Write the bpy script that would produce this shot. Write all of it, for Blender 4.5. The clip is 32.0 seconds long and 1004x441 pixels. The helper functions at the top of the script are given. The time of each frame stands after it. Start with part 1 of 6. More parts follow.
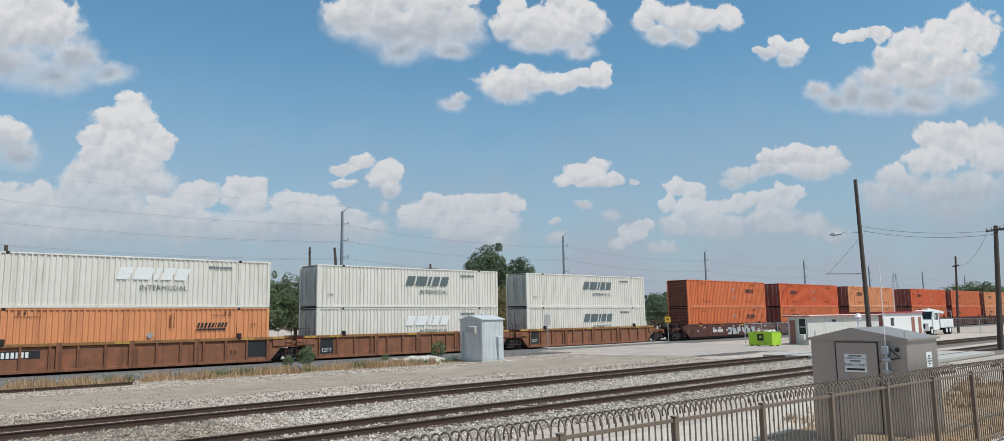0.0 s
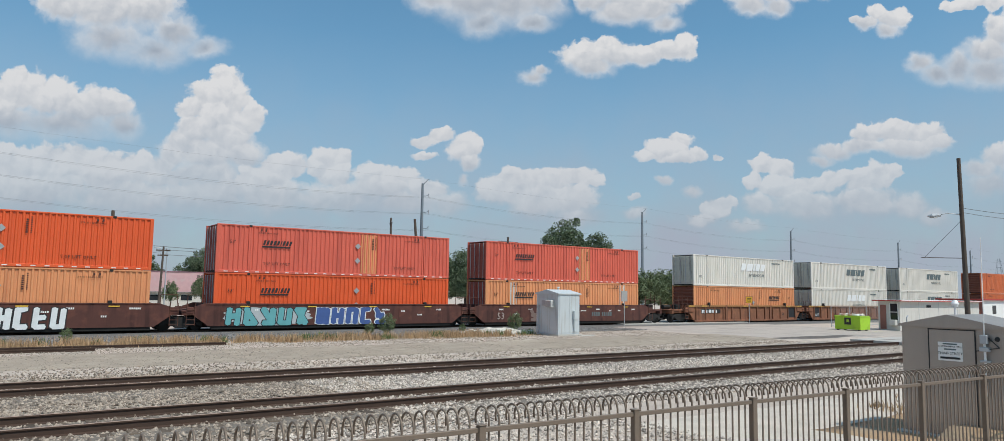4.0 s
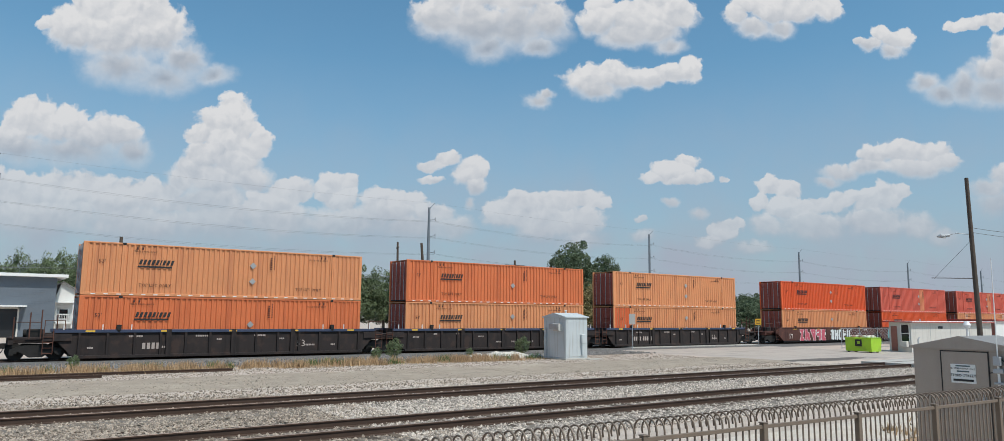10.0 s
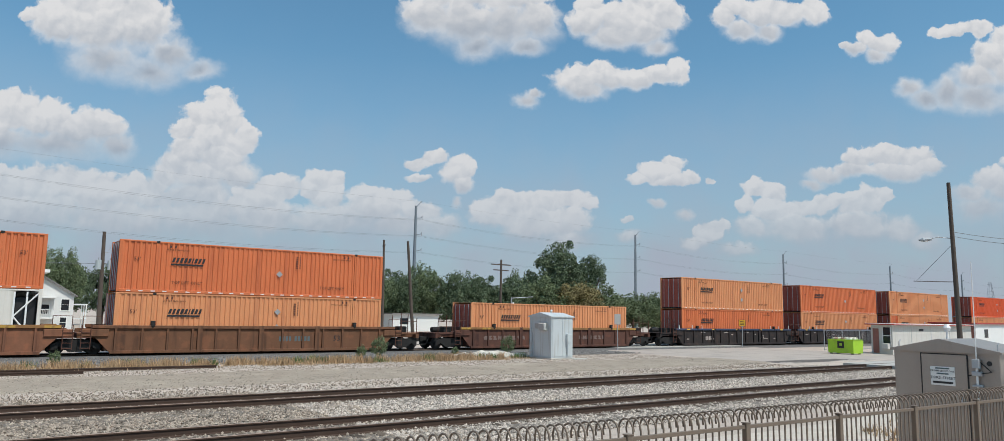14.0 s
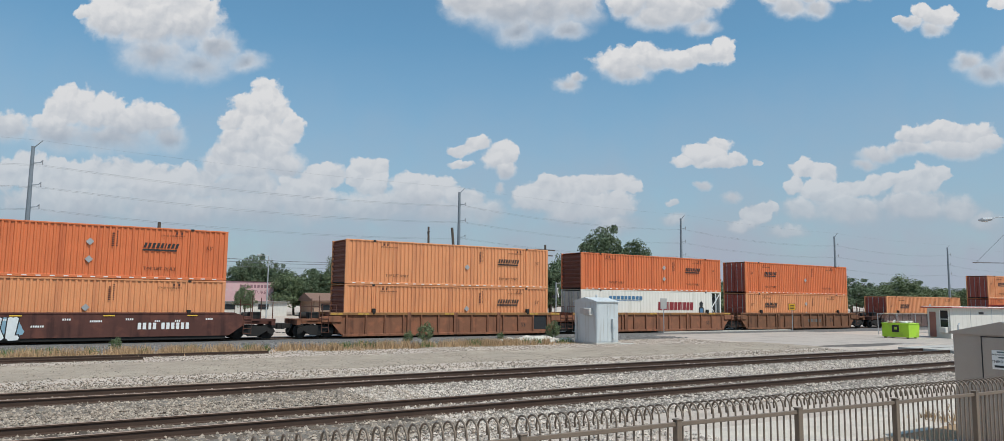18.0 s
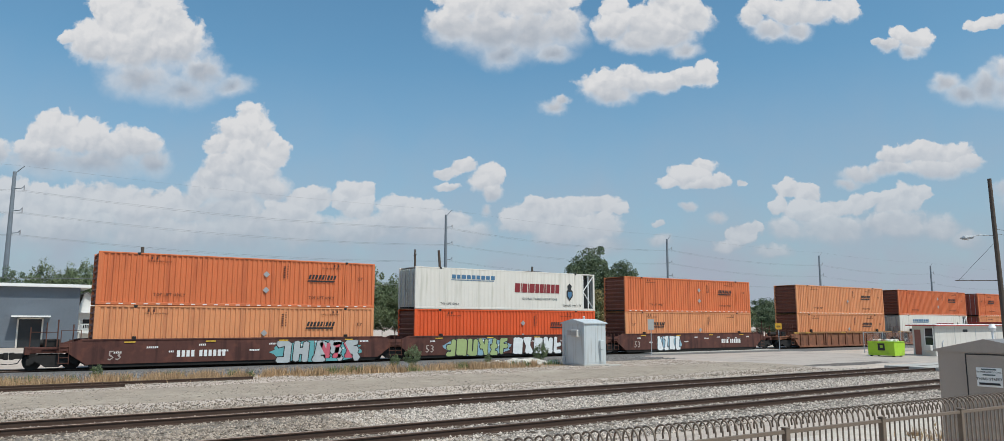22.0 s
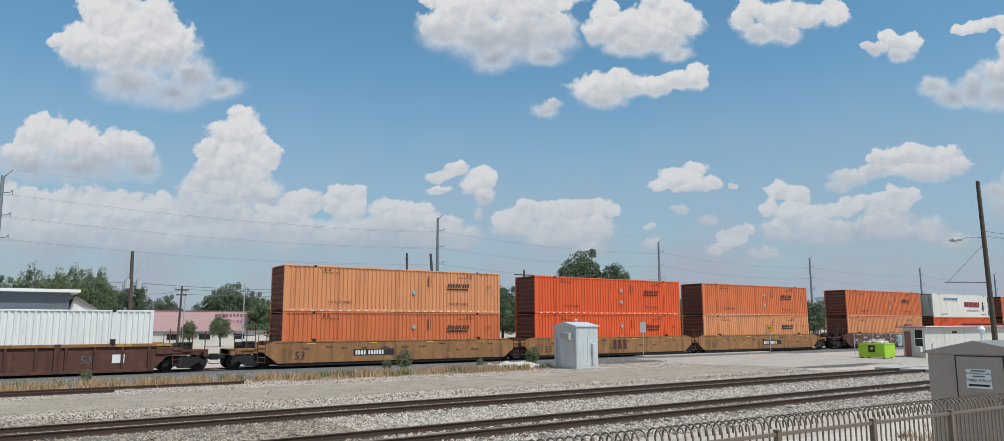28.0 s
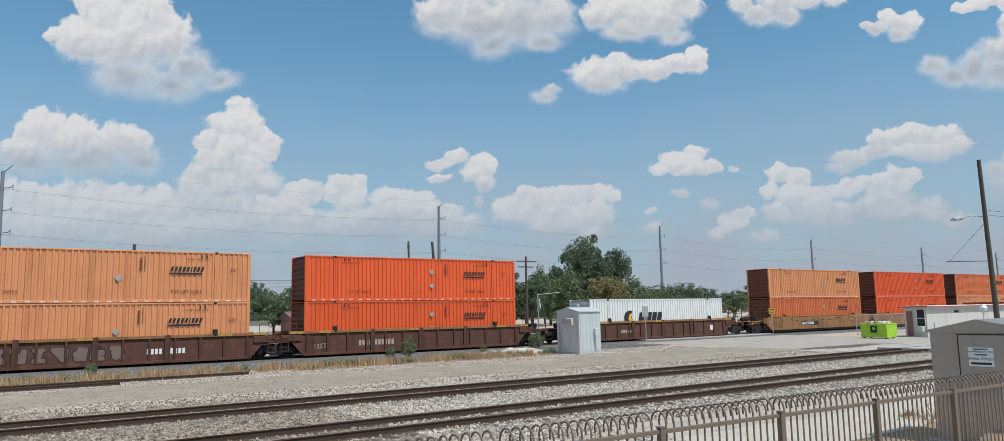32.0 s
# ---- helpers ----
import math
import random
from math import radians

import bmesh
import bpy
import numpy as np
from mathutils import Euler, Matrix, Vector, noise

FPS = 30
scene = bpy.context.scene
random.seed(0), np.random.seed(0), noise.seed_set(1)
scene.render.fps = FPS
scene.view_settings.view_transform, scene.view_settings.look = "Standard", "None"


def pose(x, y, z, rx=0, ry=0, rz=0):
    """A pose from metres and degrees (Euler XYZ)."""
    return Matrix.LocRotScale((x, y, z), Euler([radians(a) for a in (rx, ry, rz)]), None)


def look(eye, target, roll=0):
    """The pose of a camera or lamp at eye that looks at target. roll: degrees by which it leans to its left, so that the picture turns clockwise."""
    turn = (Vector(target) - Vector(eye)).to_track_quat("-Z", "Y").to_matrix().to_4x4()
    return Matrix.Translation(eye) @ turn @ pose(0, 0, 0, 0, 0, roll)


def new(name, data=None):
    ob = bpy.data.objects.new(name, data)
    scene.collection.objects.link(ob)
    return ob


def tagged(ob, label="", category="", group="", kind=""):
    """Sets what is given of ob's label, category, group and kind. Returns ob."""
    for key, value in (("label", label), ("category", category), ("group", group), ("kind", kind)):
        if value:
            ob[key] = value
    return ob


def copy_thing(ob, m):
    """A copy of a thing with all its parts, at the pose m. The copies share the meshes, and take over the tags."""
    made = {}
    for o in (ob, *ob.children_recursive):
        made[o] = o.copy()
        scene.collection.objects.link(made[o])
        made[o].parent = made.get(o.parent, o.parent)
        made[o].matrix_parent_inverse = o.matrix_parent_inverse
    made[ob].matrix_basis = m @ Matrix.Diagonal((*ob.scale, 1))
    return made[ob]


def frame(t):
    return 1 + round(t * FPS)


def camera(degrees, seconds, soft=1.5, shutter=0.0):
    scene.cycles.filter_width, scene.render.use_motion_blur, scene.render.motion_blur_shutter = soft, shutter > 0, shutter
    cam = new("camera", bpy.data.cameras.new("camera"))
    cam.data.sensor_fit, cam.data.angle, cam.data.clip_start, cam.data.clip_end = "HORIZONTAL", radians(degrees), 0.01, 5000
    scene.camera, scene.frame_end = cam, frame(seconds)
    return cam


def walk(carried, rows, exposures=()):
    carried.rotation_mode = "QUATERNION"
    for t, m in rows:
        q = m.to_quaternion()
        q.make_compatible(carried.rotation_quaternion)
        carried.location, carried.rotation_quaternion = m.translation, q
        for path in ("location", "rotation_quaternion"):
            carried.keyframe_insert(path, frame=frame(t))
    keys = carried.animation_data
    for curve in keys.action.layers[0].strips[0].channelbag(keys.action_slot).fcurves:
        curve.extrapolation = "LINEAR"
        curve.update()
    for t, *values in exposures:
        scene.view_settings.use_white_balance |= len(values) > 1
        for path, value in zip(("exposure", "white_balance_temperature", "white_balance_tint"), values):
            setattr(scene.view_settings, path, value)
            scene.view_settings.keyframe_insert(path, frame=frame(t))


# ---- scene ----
cam = camera(68.97, 32.0, soft=0.55)
PATH = [
    (0, pose(0.040, 0.045, 2.639, 97.64, 0.88, -41.75)),
    (0.5, pose(0.033, 0.041, 2.635, 98.11, 0.24, -41.09)),
    (1, pose(0.032, 0.045, 2.636, 98.09, 0.31, -41.01)),
    (1.5, pose(0.034, 0.050, 2.634, 97.31, -0.10, -41.05)),
    (2, pose(0.039, 0.046, 2.632, 97.24, 0.01, -40.49)),
    (2.5, pose(0.022, 0.038, 2.636, 96.28, -0.08, -38.97)),
    (3, pose(0.005, 0.021, 2.641, 96.71, -0.67, -35.72)),
    (3.5, pose(-0.012, -0.000, 2.641, 95.92, -0.78, -35.86)),
    (5.5, pose(-0.015, -0.002, 2.648, 95.42, -1.17, -35.47)),
    (6, pose(-0.010, -0.004, 2.653, 95.62, -1.10, -35.25)),
    (6.5, pose(-0.013, -0.006, 2.653, 96.05, -0.87, -35.39)),
    (7, pose(-0.010, -0.005, 2.649, 96.25, -0.61, -35.23)),
    (7.5, pose(-0.009, -0.001, 2.645, 96.40, -0.45, -35.35)),
    (8, pose(-0.004, 0.002, 2.647, 96.42, -0.49, -35.10)),
    (8.5, pose(0.004, 0.006, 2.652, 96.93, -0.18, -35.43)),
    (9, pose(0.007, 0.006, 2.651, 97.17, -0.30, -35.23)),
    (9.5, pose(0.006, 0.003, 2.651, 97.38, -0.42, -35.17)),
    (10, pose(0.007, 0.007, 2.652, 97.42, -0.52, -35.25)),
    (10.5, pose(0.006, 0.008, 2.649, 97.01, -0.83, -35.88)),
    (11, pose(0.003, 0.005, 2.647, 96.86, -0.59, -35.98)),
    (11.5, pose(0.006, 0.004, 2.647, 96.91, -0.72, -35.94)),
    (12, pose(-0.000, 0.004, 2.650, 96.95, -0.63, -36.05)),
    (12.5, pose(0.000, -0.001, 2.653, 97.14, -0.71, -36.16)),
    (13, pose(0.000, -0.000, 2.650, 97.11, -0.91, -36.21)),
    (13.5, pose(-0.006, -0.007, 2.651, 97.32, -1.01, -36.46)),
    (15.5, pose(-0.026, -0.012, 2.654, 97.21, -1.05, -35.48)),
    (16, pose(-0.029, -0.006, 2.658, 96.84, -1.04, -35.24)),
    (16.5, pose(-0.035, -0.009, 2.657, 96.39, -0.82, -34.82)),
    (17, pose(-0.039, -0.013, 2.658, 95.92, -0.38, -33.18)),
    (17.5, pose(-0.036, -0.007, 2.660, 96.20, -0.52, -32.93)),
    (18, pose(-0.044, -0.008, 2.653, 96.18, -0.67, -32.90)),
    (18.5, pose(-0.041, -0.007, 2.656, 96.60, -0.77, -32.99)),
    (19, pose(-0.039, -0.009, 2.652, 97.00, -0.83, -33.38)),
    (19.5, pose(-0.034, -0.009, 2.655, 97.28, -0.62, -33.36)),
    (20, pose(-0.020, -0.002, 2.651, 97.39, -0.67, -33.53)),
    (20.5, pose(-0.014, 0.001, 2.651, 97.48, -0.48, -33.42)),
    (21, pose(-0.008, -0.000, 2.650, 97.65, -0.38, -33.79)),
    (21.5, pose(-0.017, -0.006, 2.649, 97.81, -0.32, -33.62)),
    (22, pose(-0.016, -0.006, 2.649, 97.92, -0.08, -33.87)),
    (22.5, pose(-0.019, -0.006, 2.651, 97.64, -0.18, -33.91)),
    (23, pose(-0.018, -0.004, 2.652, 97.78, -0.24, -34.02)),
    (23.5, pose(-0.023, -0.006, 2.650, 97.72, -0.37, -33.85)),
    (24, pose(-0.020, -0.005, 2.654, 97.79, -0.20, -33.69)),
    (24.5, pose(-0.012, 0.002, 2.648, 98.04, -0.15, -34.03)),
    (25, pose(-0.007, -0.001, 2.653, 98.25, -0.12, -34.20)),
    (25.5, pose(-0.008, 0.005, 2.652, 98.14, 0.05, -34.32)),
    (27.5, pose(-0.017, -0.001, 2.653, 98.11, 0.13, -34.48)),
    (28, pose(-0.012, -0.001, 2.655, 98.17, 0.14, -34.48)),
    (28.5, pose(-0.010, -0.001, 2.648, 98.22, 0.24, -34.59)),
    (29, pose(-0.010, -0.002, 2.655, 98.44, 0.22, -34.67)),
    (29.5, pose(-0.007, -0.003, 2.652, 98.33, 0.47, -34.72)),
    (30, pose(-0.014, -0.002, 2.652, 98.15, 0.28, -34.68)),
    (30.5, pose(-0.008, 0.002, 2.656, 98.06, 0.23, -34.66)),
    (31, pose(-0.004, -0.000, 2.656, 98.21, 0.21, -34.67)),
    (31.5, pose(-0.007, 0.003, 2.651, 97.98, 0.27, -34.78)),
    (32, pose(-0.012, 0.002, 2.650, 97.15, 1.09, -34.28)),
]
walk(cam, PATH)

# ---------- sky, clouds and sun ----------
SUN_DIR = Vector((0.24, -0.9, 1.55)).normalized()      # towards the sun
world = bpy.data.worlds.new("sky")
scene.world = world
world.use_nodes = True
WT = world.node_tree
WT.nodes.clear()


def wnode(kind, **values):
    n = WT.nodes.new(kind)
    for key, value in values.items():
        n.inputs[key].default_value = value
    return n


def wmath(op, a, b=None, c=None, clamp=False):
    n = WT.nodes.new("ShaderNodeMath")
    n.operation, n.use_clamp = op, clamp
    for i, v in enumerate((a, b, c)):
        if v is None:
            continue
        if isinstance(v, (int, float)):
            n.inputs[i].default_value = v
        else:
            WT.links.new(v, n.inputs[i])
    return n.outputs[0]


def wvec(op, a, b=None, c=None):
    n = WT.nodes.new("ShaderNodeVectorMath")
    n.operation = op
    for i, v in enumerate((a, b, c)):
        if v is None:
            continue
        if isinstance(v, (tuple, list, Vector)):
            n.inputs[i].default_value = v
        else:
            WT.links.new(v, n.inputs[i])
    return n.outputs["Value"] if op in ("DOT_PRODUCT", "LENGTH") else n.outputs["Vector"]


def wramp(v, lo, hi, a=0.0, b=1.0):
    n = WT.nodes.new("ShaderNodeMapRange")
    n.interpolation_type = "SMOOTHSTEP"
    WT.links.new(v, n.inputs["Value"])
    for i, x in zip(("From Min", "From Max", "To Min", "To Max"), (lo, hi, a, b)):
        n.inputs[i].default_value = x
    return n.outputs["Result"]


def wnoise(vec, scale, detail, rough=0.55):
    n = wnode("ShaderNodeTexNoise", Scale=scale, Detail=detail, Roughness=rough)
    WT.links.new(vec, n.inputs["Vector"])
    return n


# the sky's plane: units of about five degrees, u to the right and v down, about the view's middle
SKY_M = pose(0, 0, 0, 97.11, -0.91, -36.21).to_3x3()
direction = WT.nodes.new("ShaderNodeTexCoord").outputs["Generated"]
ahead = wmath("MAXIMUM", wvec("DOT_PRODUCT", direction, -SKY_M.col[2]), 0.12)
sky_u = wmath("MULTIPLY_ADD", wmath("DIVIDE", wvec("DOT_PRODUCT", direction, SKY_M.col[0]), ahead), 11.415, 7.84)
sky_v = wmath("MULTIPLY_ADD", wmath("DIVIDE", wvec("DOT_PRODUCT", direction, SKY_M.col[1]), ahead), -11.415, 3.44)
comb = WT.nodes.new("ShaderNodeCombineXYZ")
WT.links.new(sky_u, comb.inputs[0]), WT.links.new(sky_v, comb.inputs[1])
sky_p = comb.outputs[0]

BLOBS = []


def cloud(grey, *blobs):
    """A cumulus: how grey its base is, and its puffs of (u, v, half width, half height)."""
    BLOBS.append((grey, blobs))


cloud(.55, (-.5, 2.78, .7, .33), (.3, 2.8, .8, .33), (1.0, 2.85, .7, .33), (1.6, 3.0, .6, .3), (2.05, 2.95, .4, .3), (2.5, 3.05, .4, .25), (.3, 3.3, 1.6, .45), (2.0, 3.4, 1.4, .4), (3.2, 3.4, 1.2, .45))
cloud(.8, (1.5, -.15, .75, .5), (.95, .3, .55, .42), (1.6, .4, .9, .6), (2.25, .4, .6, .52), (2.68, .8, .5, .36), (3.1, 1.04, .42, .24), (1.65, .9, .8, .42), (2.35, 1.08, .75, .34), (2.0, -.05, .5, .45), (.48, .2, .2, .14))
cloud(.75, (.25, 1.72, .6, .38), (-.1, 1.95, .42, .3), (.75, 1.85, .6, .38), (1.2, 2.05, .5, .36), (1.6, 1.98, .45, .32), (1.83, 2.25, .4, .33), (.9, 2.25, 1.1, .32), (0, 2.2, .7, .33), (-.75, 2.05, .4, .3))
cloud(.2, (3.47, 1.6, .26, .25), (3.15, 1.8, .34, .26), (3.58, 1.88, .32, .3), (2.9, 1.95, .24, .2), (3.3, 2.1, .5, .34), (3.76, 2.15, .3, .26), (3.0, 2.3, .34, .28), (3.45, 2.45, .48, .34), (2.8, 2.55, .34, .28), (3.2, 2.7, .6, .34), (2.5, 2.85, .3, .2), (3.7, 2.7, .38, .28), (3.1, 3.0, .9, .3), (3.87, 2.08, .2, .2), (2.62, 2.68, .3, .25))
cloud(.4, (4.3, 2.88, .5, .24), (4.0, 3.05, .5, .3), (5.0, 2.76, .28, .22), (5.2, 2.72, .2, .15), (4.85, 2.88, .22, .18), (5.15, 3.0, .35, .25), (5.75, 2.98, .3, .19), (6.2, 3.02, .3, .17), (5.9, 3.2, .6, .28), (6.6, 3.25, .4, .22), (6.9, 3.5, .45, .28), (6.3, 3.5, .8, .3), (5.2, 3.4, 1.0, .35), (4.2, 3.4, 1.0, .35))
cloud(.4, (7.2, 2.6, .3, .25), (7.3, 2.83, .2, .16), (7.15, 3.08, .12, .13), (6.85, 2.4, .2, .12), (6.62, 2.5, .24, .11), (6.6, 2.72, .2, .07))
cloud(.7, (6.72, .2, .5, .4), (7.3, .35, .75, .5), (7.9, .4, .72, .48), (8.4, .28, .5, .44), (7.45, .66, .5, .3), (7.2, -.3, .9, .5), (8.0, -.3, .9, .5), (8.25, .66, .4, .2))
cloud(.45, (9.75, .22, .5, .36), (9.2, .3, .38, .26), (9.6, .5, .52, .26), (10.1, .45, .48, .3), (10.35, .2, .4, .33), (10.1, -.05, .35, .25), (9.2, .0, .25, .2), (10.3, .68, .33, .18))
cloud(.45, (9.1, 1.2, .55, .3), (9.6, 1.15, .43, .26), (9.2, 1.38, .4, .19), (9.4, 1.02, .3, .15), (10.3, 1.1, .34, .18), (10.6, 1.05, .24, .23), (9.95, 1.18, .4, .2), (8.25, 1.5, .26, .16), (8.4, 1.42, .2, .1))
cloud(.45, (11.95, .12, .55, .28), (11.3, .22, .25, .2), (11.6, .4, .34, .2), (12.0, .42, .34, .2), (12.3, .16, .35, .22), (12.75, .1, .3, .26), (11.5, .04, .28, .18))
cloud(.35, (13.6, .5, .2, .15), (13.85, .6, .27, .21), (13.42, .7, .25, .14), (13.75, .8, .2, .15), (13.22, .65, .12, .07))
cloud(.6, (15.3, 1.15, .5, .3), (16.0, 1.1, .8, .4), (14.2, 1.3, .3, .23), (14.5, 1.48, .45, .24), (14.85, 1.4, .4, .33), (15.3, 1.45, .6, .33), (16.0, 1.5, .7, .3), (15.5, .85, .4, .3), (15.9, .6, .5, .34), (16.5, .45, .6, .4), (17.0, .3, .6, .5), (16.5, .9, .9, .33), (16.8, 1.3, .7, .35), (14.9, .4, .38, .13), (15.3, .4, .3, .15))
cloud(.3, (10.3, 2.6, .38, .2), (10.5, 2.46, .23, .14), (10.75, 2.7, .2, .13), (10.0, 2.73, .24, .1), (10.5, 2.75, .3, .12), (11.12, 2.73, .1, .08), (10.3, 3.12, .17, .1), (10.75, 3.3, .22, .12))
cloud(.4, (13.5, 2.4, .3, .2), (13.9, 2.36, .34, .19), (14.3, 2.36, .34, .19), (14.5, 2.5, .3, .13), (13.4, 2.6, .5, .16), (14.1, 2.6, .6, .18), (12.9, 2.66, .35, .15), (12.7, 2.8, .25, .1))
cloud(.4, (8.1, 3.15, .48, .24), (8.6, 3.1, .34, .19), (9.0, 3.06, .34, .14), (9.2, 3.13, .18, .12), (8.3, 3.4, .7, .33), (8.9, 3.4, .4, .28), (7.7, 3.3, .43, .28), (7.9, 3.05, .28, .18), (8.9, 3.7, .5, .24), (9.8, 3.38, .13, .08), (9.85, 3.65, .3, .14))
cloud(.4, (11.85, 2.85, .25, .17), (12.15, 2.92, .2, .14), (11.7, 3.1, .2, .16), (12.1, 3.2, .4, .24), (12.6, 3.15, .34, .19), (12.9, 3.1, .3, .19), (13.5, 3.1, .44, .24), (13.8, 3.0, .25, .14), (12.5, 3.5, .8, .3), (13.5, 3.5, .7, .3), (14.1, 3.55, .45, .24), (14.5, 3.7, .4, .2), (11.8, 3.5, .4, .25))
cloud(.4, (11.15, 3.6, .3, .17), (11.3, 3.5, .18, .12), (10.9, 3.75, .3, .14), (11.6, 3.85, .4, .14))
cloud(.6, (16.3, 2.1, .45, .28), (16.8, 2.2, .6, .38), (16.2, 2.5, .5, .28), (17.3, 2.3, .6, .5), (15.5, 2.75, .34, .24), (15.2, 2.95, .3, .2), (15.8, 2.9, .45, .24), (15.4, 3.2, .6, .3), (16.3, 3.0, .7, .35), (17.0, 3.0, .7, .4), (16.5, 3.3, .9, .3))


def blend(a, b, f):
    return wmath("ADD", wmath("MULTIPLY", a, wmath("SUBTRACT", 1.0, f)), wmath("MULTIPLY", b, f))


def puffs(point):
    """Rounded cauliflower lumps at three sizes."""
    total = None
    for size, much in ((2.6, .62), (6.0, .40), (13.0, .12)):
        n = wnode("ShaderNodeTexVoronoi", Scale=size)
        n.feature, n.voronoi_dimensions = "SMOOTH_F1", "2D"
        n.inputs["Smoothness"].default_value = .3
        WT.links.new(point, n.inputs["Vector"])
        v = wmath("MULTIPLY", wmath("SUBTRACT", .5, n.outputs["Distance"]), much)
        total = v if total is None else wmath("ADD", total, v)
    return total


warp = wvec("SUBTRACT", wnoise(sky_p, 1.3, 4.0, 0.55).outputs["Color"], (.5, .5, .5))
curl = wvec("SUBTRACT", wnoise(sky_p, 5.5, 7.0, 0.62).outputs["Color"], (.5, .5, .5))
sky_s = wvec("ADD", sky_p, wvec("MULTIPLY", warp, (.42, .30, 0)))
sky_w = wvec("ADD", sky_s, wvec("MULTIPLY", curl, (.17, .15, 0)))
lumps = puffs(sky_w)
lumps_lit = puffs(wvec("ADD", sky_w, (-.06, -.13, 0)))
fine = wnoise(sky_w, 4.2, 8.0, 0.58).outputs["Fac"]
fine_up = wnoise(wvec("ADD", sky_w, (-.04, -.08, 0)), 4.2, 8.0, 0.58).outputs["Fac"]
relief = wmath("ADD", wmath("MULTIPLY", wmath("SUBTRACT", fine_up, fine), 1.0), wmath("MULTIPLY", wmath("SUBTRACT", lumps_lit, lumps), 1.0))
ragged = wmath("ADD", wmath("MULTIPLY", lumps, .5), wmath("MULTIPLY", wmath("SUBTRACT", fine, .5), .8))
calm = wmath("MULTIPLY", ragged, .22)
split_s = WT.nodes.new("ShaderNodeSeparateXYZ")
WT.links.new(sky_s, split_s.inputs[0])
streaks = wnoise(wvec("MULTIPLY", sky_s, (.7, 2.2, 1)), 1.0, 4.0, .5).outputs["Fac"]
alpha, base = None, None
for grey, blobs in BLOBS:
    far, local = None, None
    for u, v, w, h in blobs:
        rel = wvec("MULTIPLY_ADD", sky_w, (1 / w, 1 / h, 0), (-u / w, -v / h, 0))
        d = wvec("LENGTH", rel)
        dim = wmath("MULTIPLY_ADD", split_s.outputs["Y"], .7 / h, .35 - .7 * v / h)
        if far is None:
            far, local = d, dim
        else:
            local = wmath("MULTIPLY_ADD", wramp(wmath("SUBTRACT", far, d), -.15, .15), wmath("SUBTRACT", dim, local), local)
            far = wmath("SMOOTH_MIN", far, d, .2)
    top, foot = min(q[1] - q[3] for q in blobs), max(q[1] + q[3] for q in blobs)
    under = wramp(split_s.outputs["Y"], top * .7 + foot * .3, foot * .92 + top * .08)
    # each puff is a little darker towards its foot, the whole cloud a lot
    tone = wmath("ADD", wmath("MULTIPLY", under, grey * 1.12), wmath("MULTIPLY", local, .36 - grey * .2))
    edge = wmath("DIVIDE", wmath("ADD", wmath("SUBTRACT", .94, far), blend(ragged, calm, under)), wmath("MULTIPLY_ADD", under, .25 + .8 * grey, .2))
    cover = wramp(edge, -.15, 1.0)
    if alpha is None:
        alpha, base = cover, tone
    else:
        base = blend(base, tone, cover)
        alpha = wmath("MAXIMUM", alpha, cover)
# beyond the view the same kind of cloud goes on at random
far_noise = wnoise(direction, 4.0, 7.0, 0.55).outputs["Fac"]
aside = wramp(wvec("DOT_PRODUCT", direction, -SKY_M.col[2]), .62, .72)
wild = wramp(far_noise, .52, .62)
alpha = blend(wild, alpha, aside)
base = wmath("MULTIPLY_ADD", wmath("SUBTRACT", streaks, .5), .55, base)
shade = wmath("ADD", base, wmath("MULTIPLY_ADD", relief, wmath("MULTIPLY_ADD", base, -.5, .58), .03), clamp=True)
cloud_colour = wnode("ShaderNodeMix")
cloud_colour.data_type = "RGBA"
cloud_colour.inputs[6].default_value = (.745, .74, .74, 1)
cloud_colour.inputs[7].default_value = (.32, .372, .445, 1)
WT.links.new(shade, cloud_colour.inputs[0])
haze_colour = wnode("ShaderNodeMix")
haze_colour.data_type = "RGBA"
haze_colour.inputs[7].default_value = (.42, .45, .515, 1)
WT.links.new(cloud_colour.outputs[2], haze_colour.inputs[6])
upness = WT.nodes.new("ShaderNodeSeparateXYZ")
WT.links.new(direction, upness.inputs[0])
low = wramp(upness.outputs["Z"], -.04, .33, 1.0, 0.0)
veil = wmath("MULTIPLY", wramp(upness.outputs["Z"], .0, .6, 1.0, 0.0), .22)
WT.links.new(wmath("MULTIPLY", low, .55), haze_colour.inputs[0])
sky = WT.nodes.new("ShaderNodeTexSky")
sky.sky_type, sky.sun_disc = "NISHITA", False
sky.sun_elevation = math.asin(SUN_DIR.z)
sky.sun_rotation = math.atan2(SUN_DIR.x, SUN_DIR.y)
sky.air_density, sky.dust_density, sky.ozone_density = 1.0, 1.2, 0.6
blue = wvec("MULTIPLY", sky.outputs[0], (.073, .125, .133))
hazy = wnode("ShaderNodeMix")
hazy.data_type = "RGBA"
hazy.inputs[7].default_value = (.37, .42, .505, 1)
thin = wmath("MULTIPLY_ADD", wnoise(sky_p, .8, 5.0).outputs["Fac"], .9, .55)
WT.links.new(wmath("MULTIPLY", wmath("MAXIMUM", wramp(upness.outputs["Z"], -.03, .42, .97, 0.0), veil), thin, clamp=True), hazy.inputs[0])
WT.links.new(blue, hazy.inputs[6])
near_haze = wramp(upness.outputs["Z"], .02, .25, 1.0, 0.0)
both = wnode("ShaderNodeMix")
both.data_type = "RGBA"
WT.links.new(wmath("MULTIPLY", alpha, wmath("MULTIPLY_ADD", near_haze, -.42, .95)), both.inputs[0])
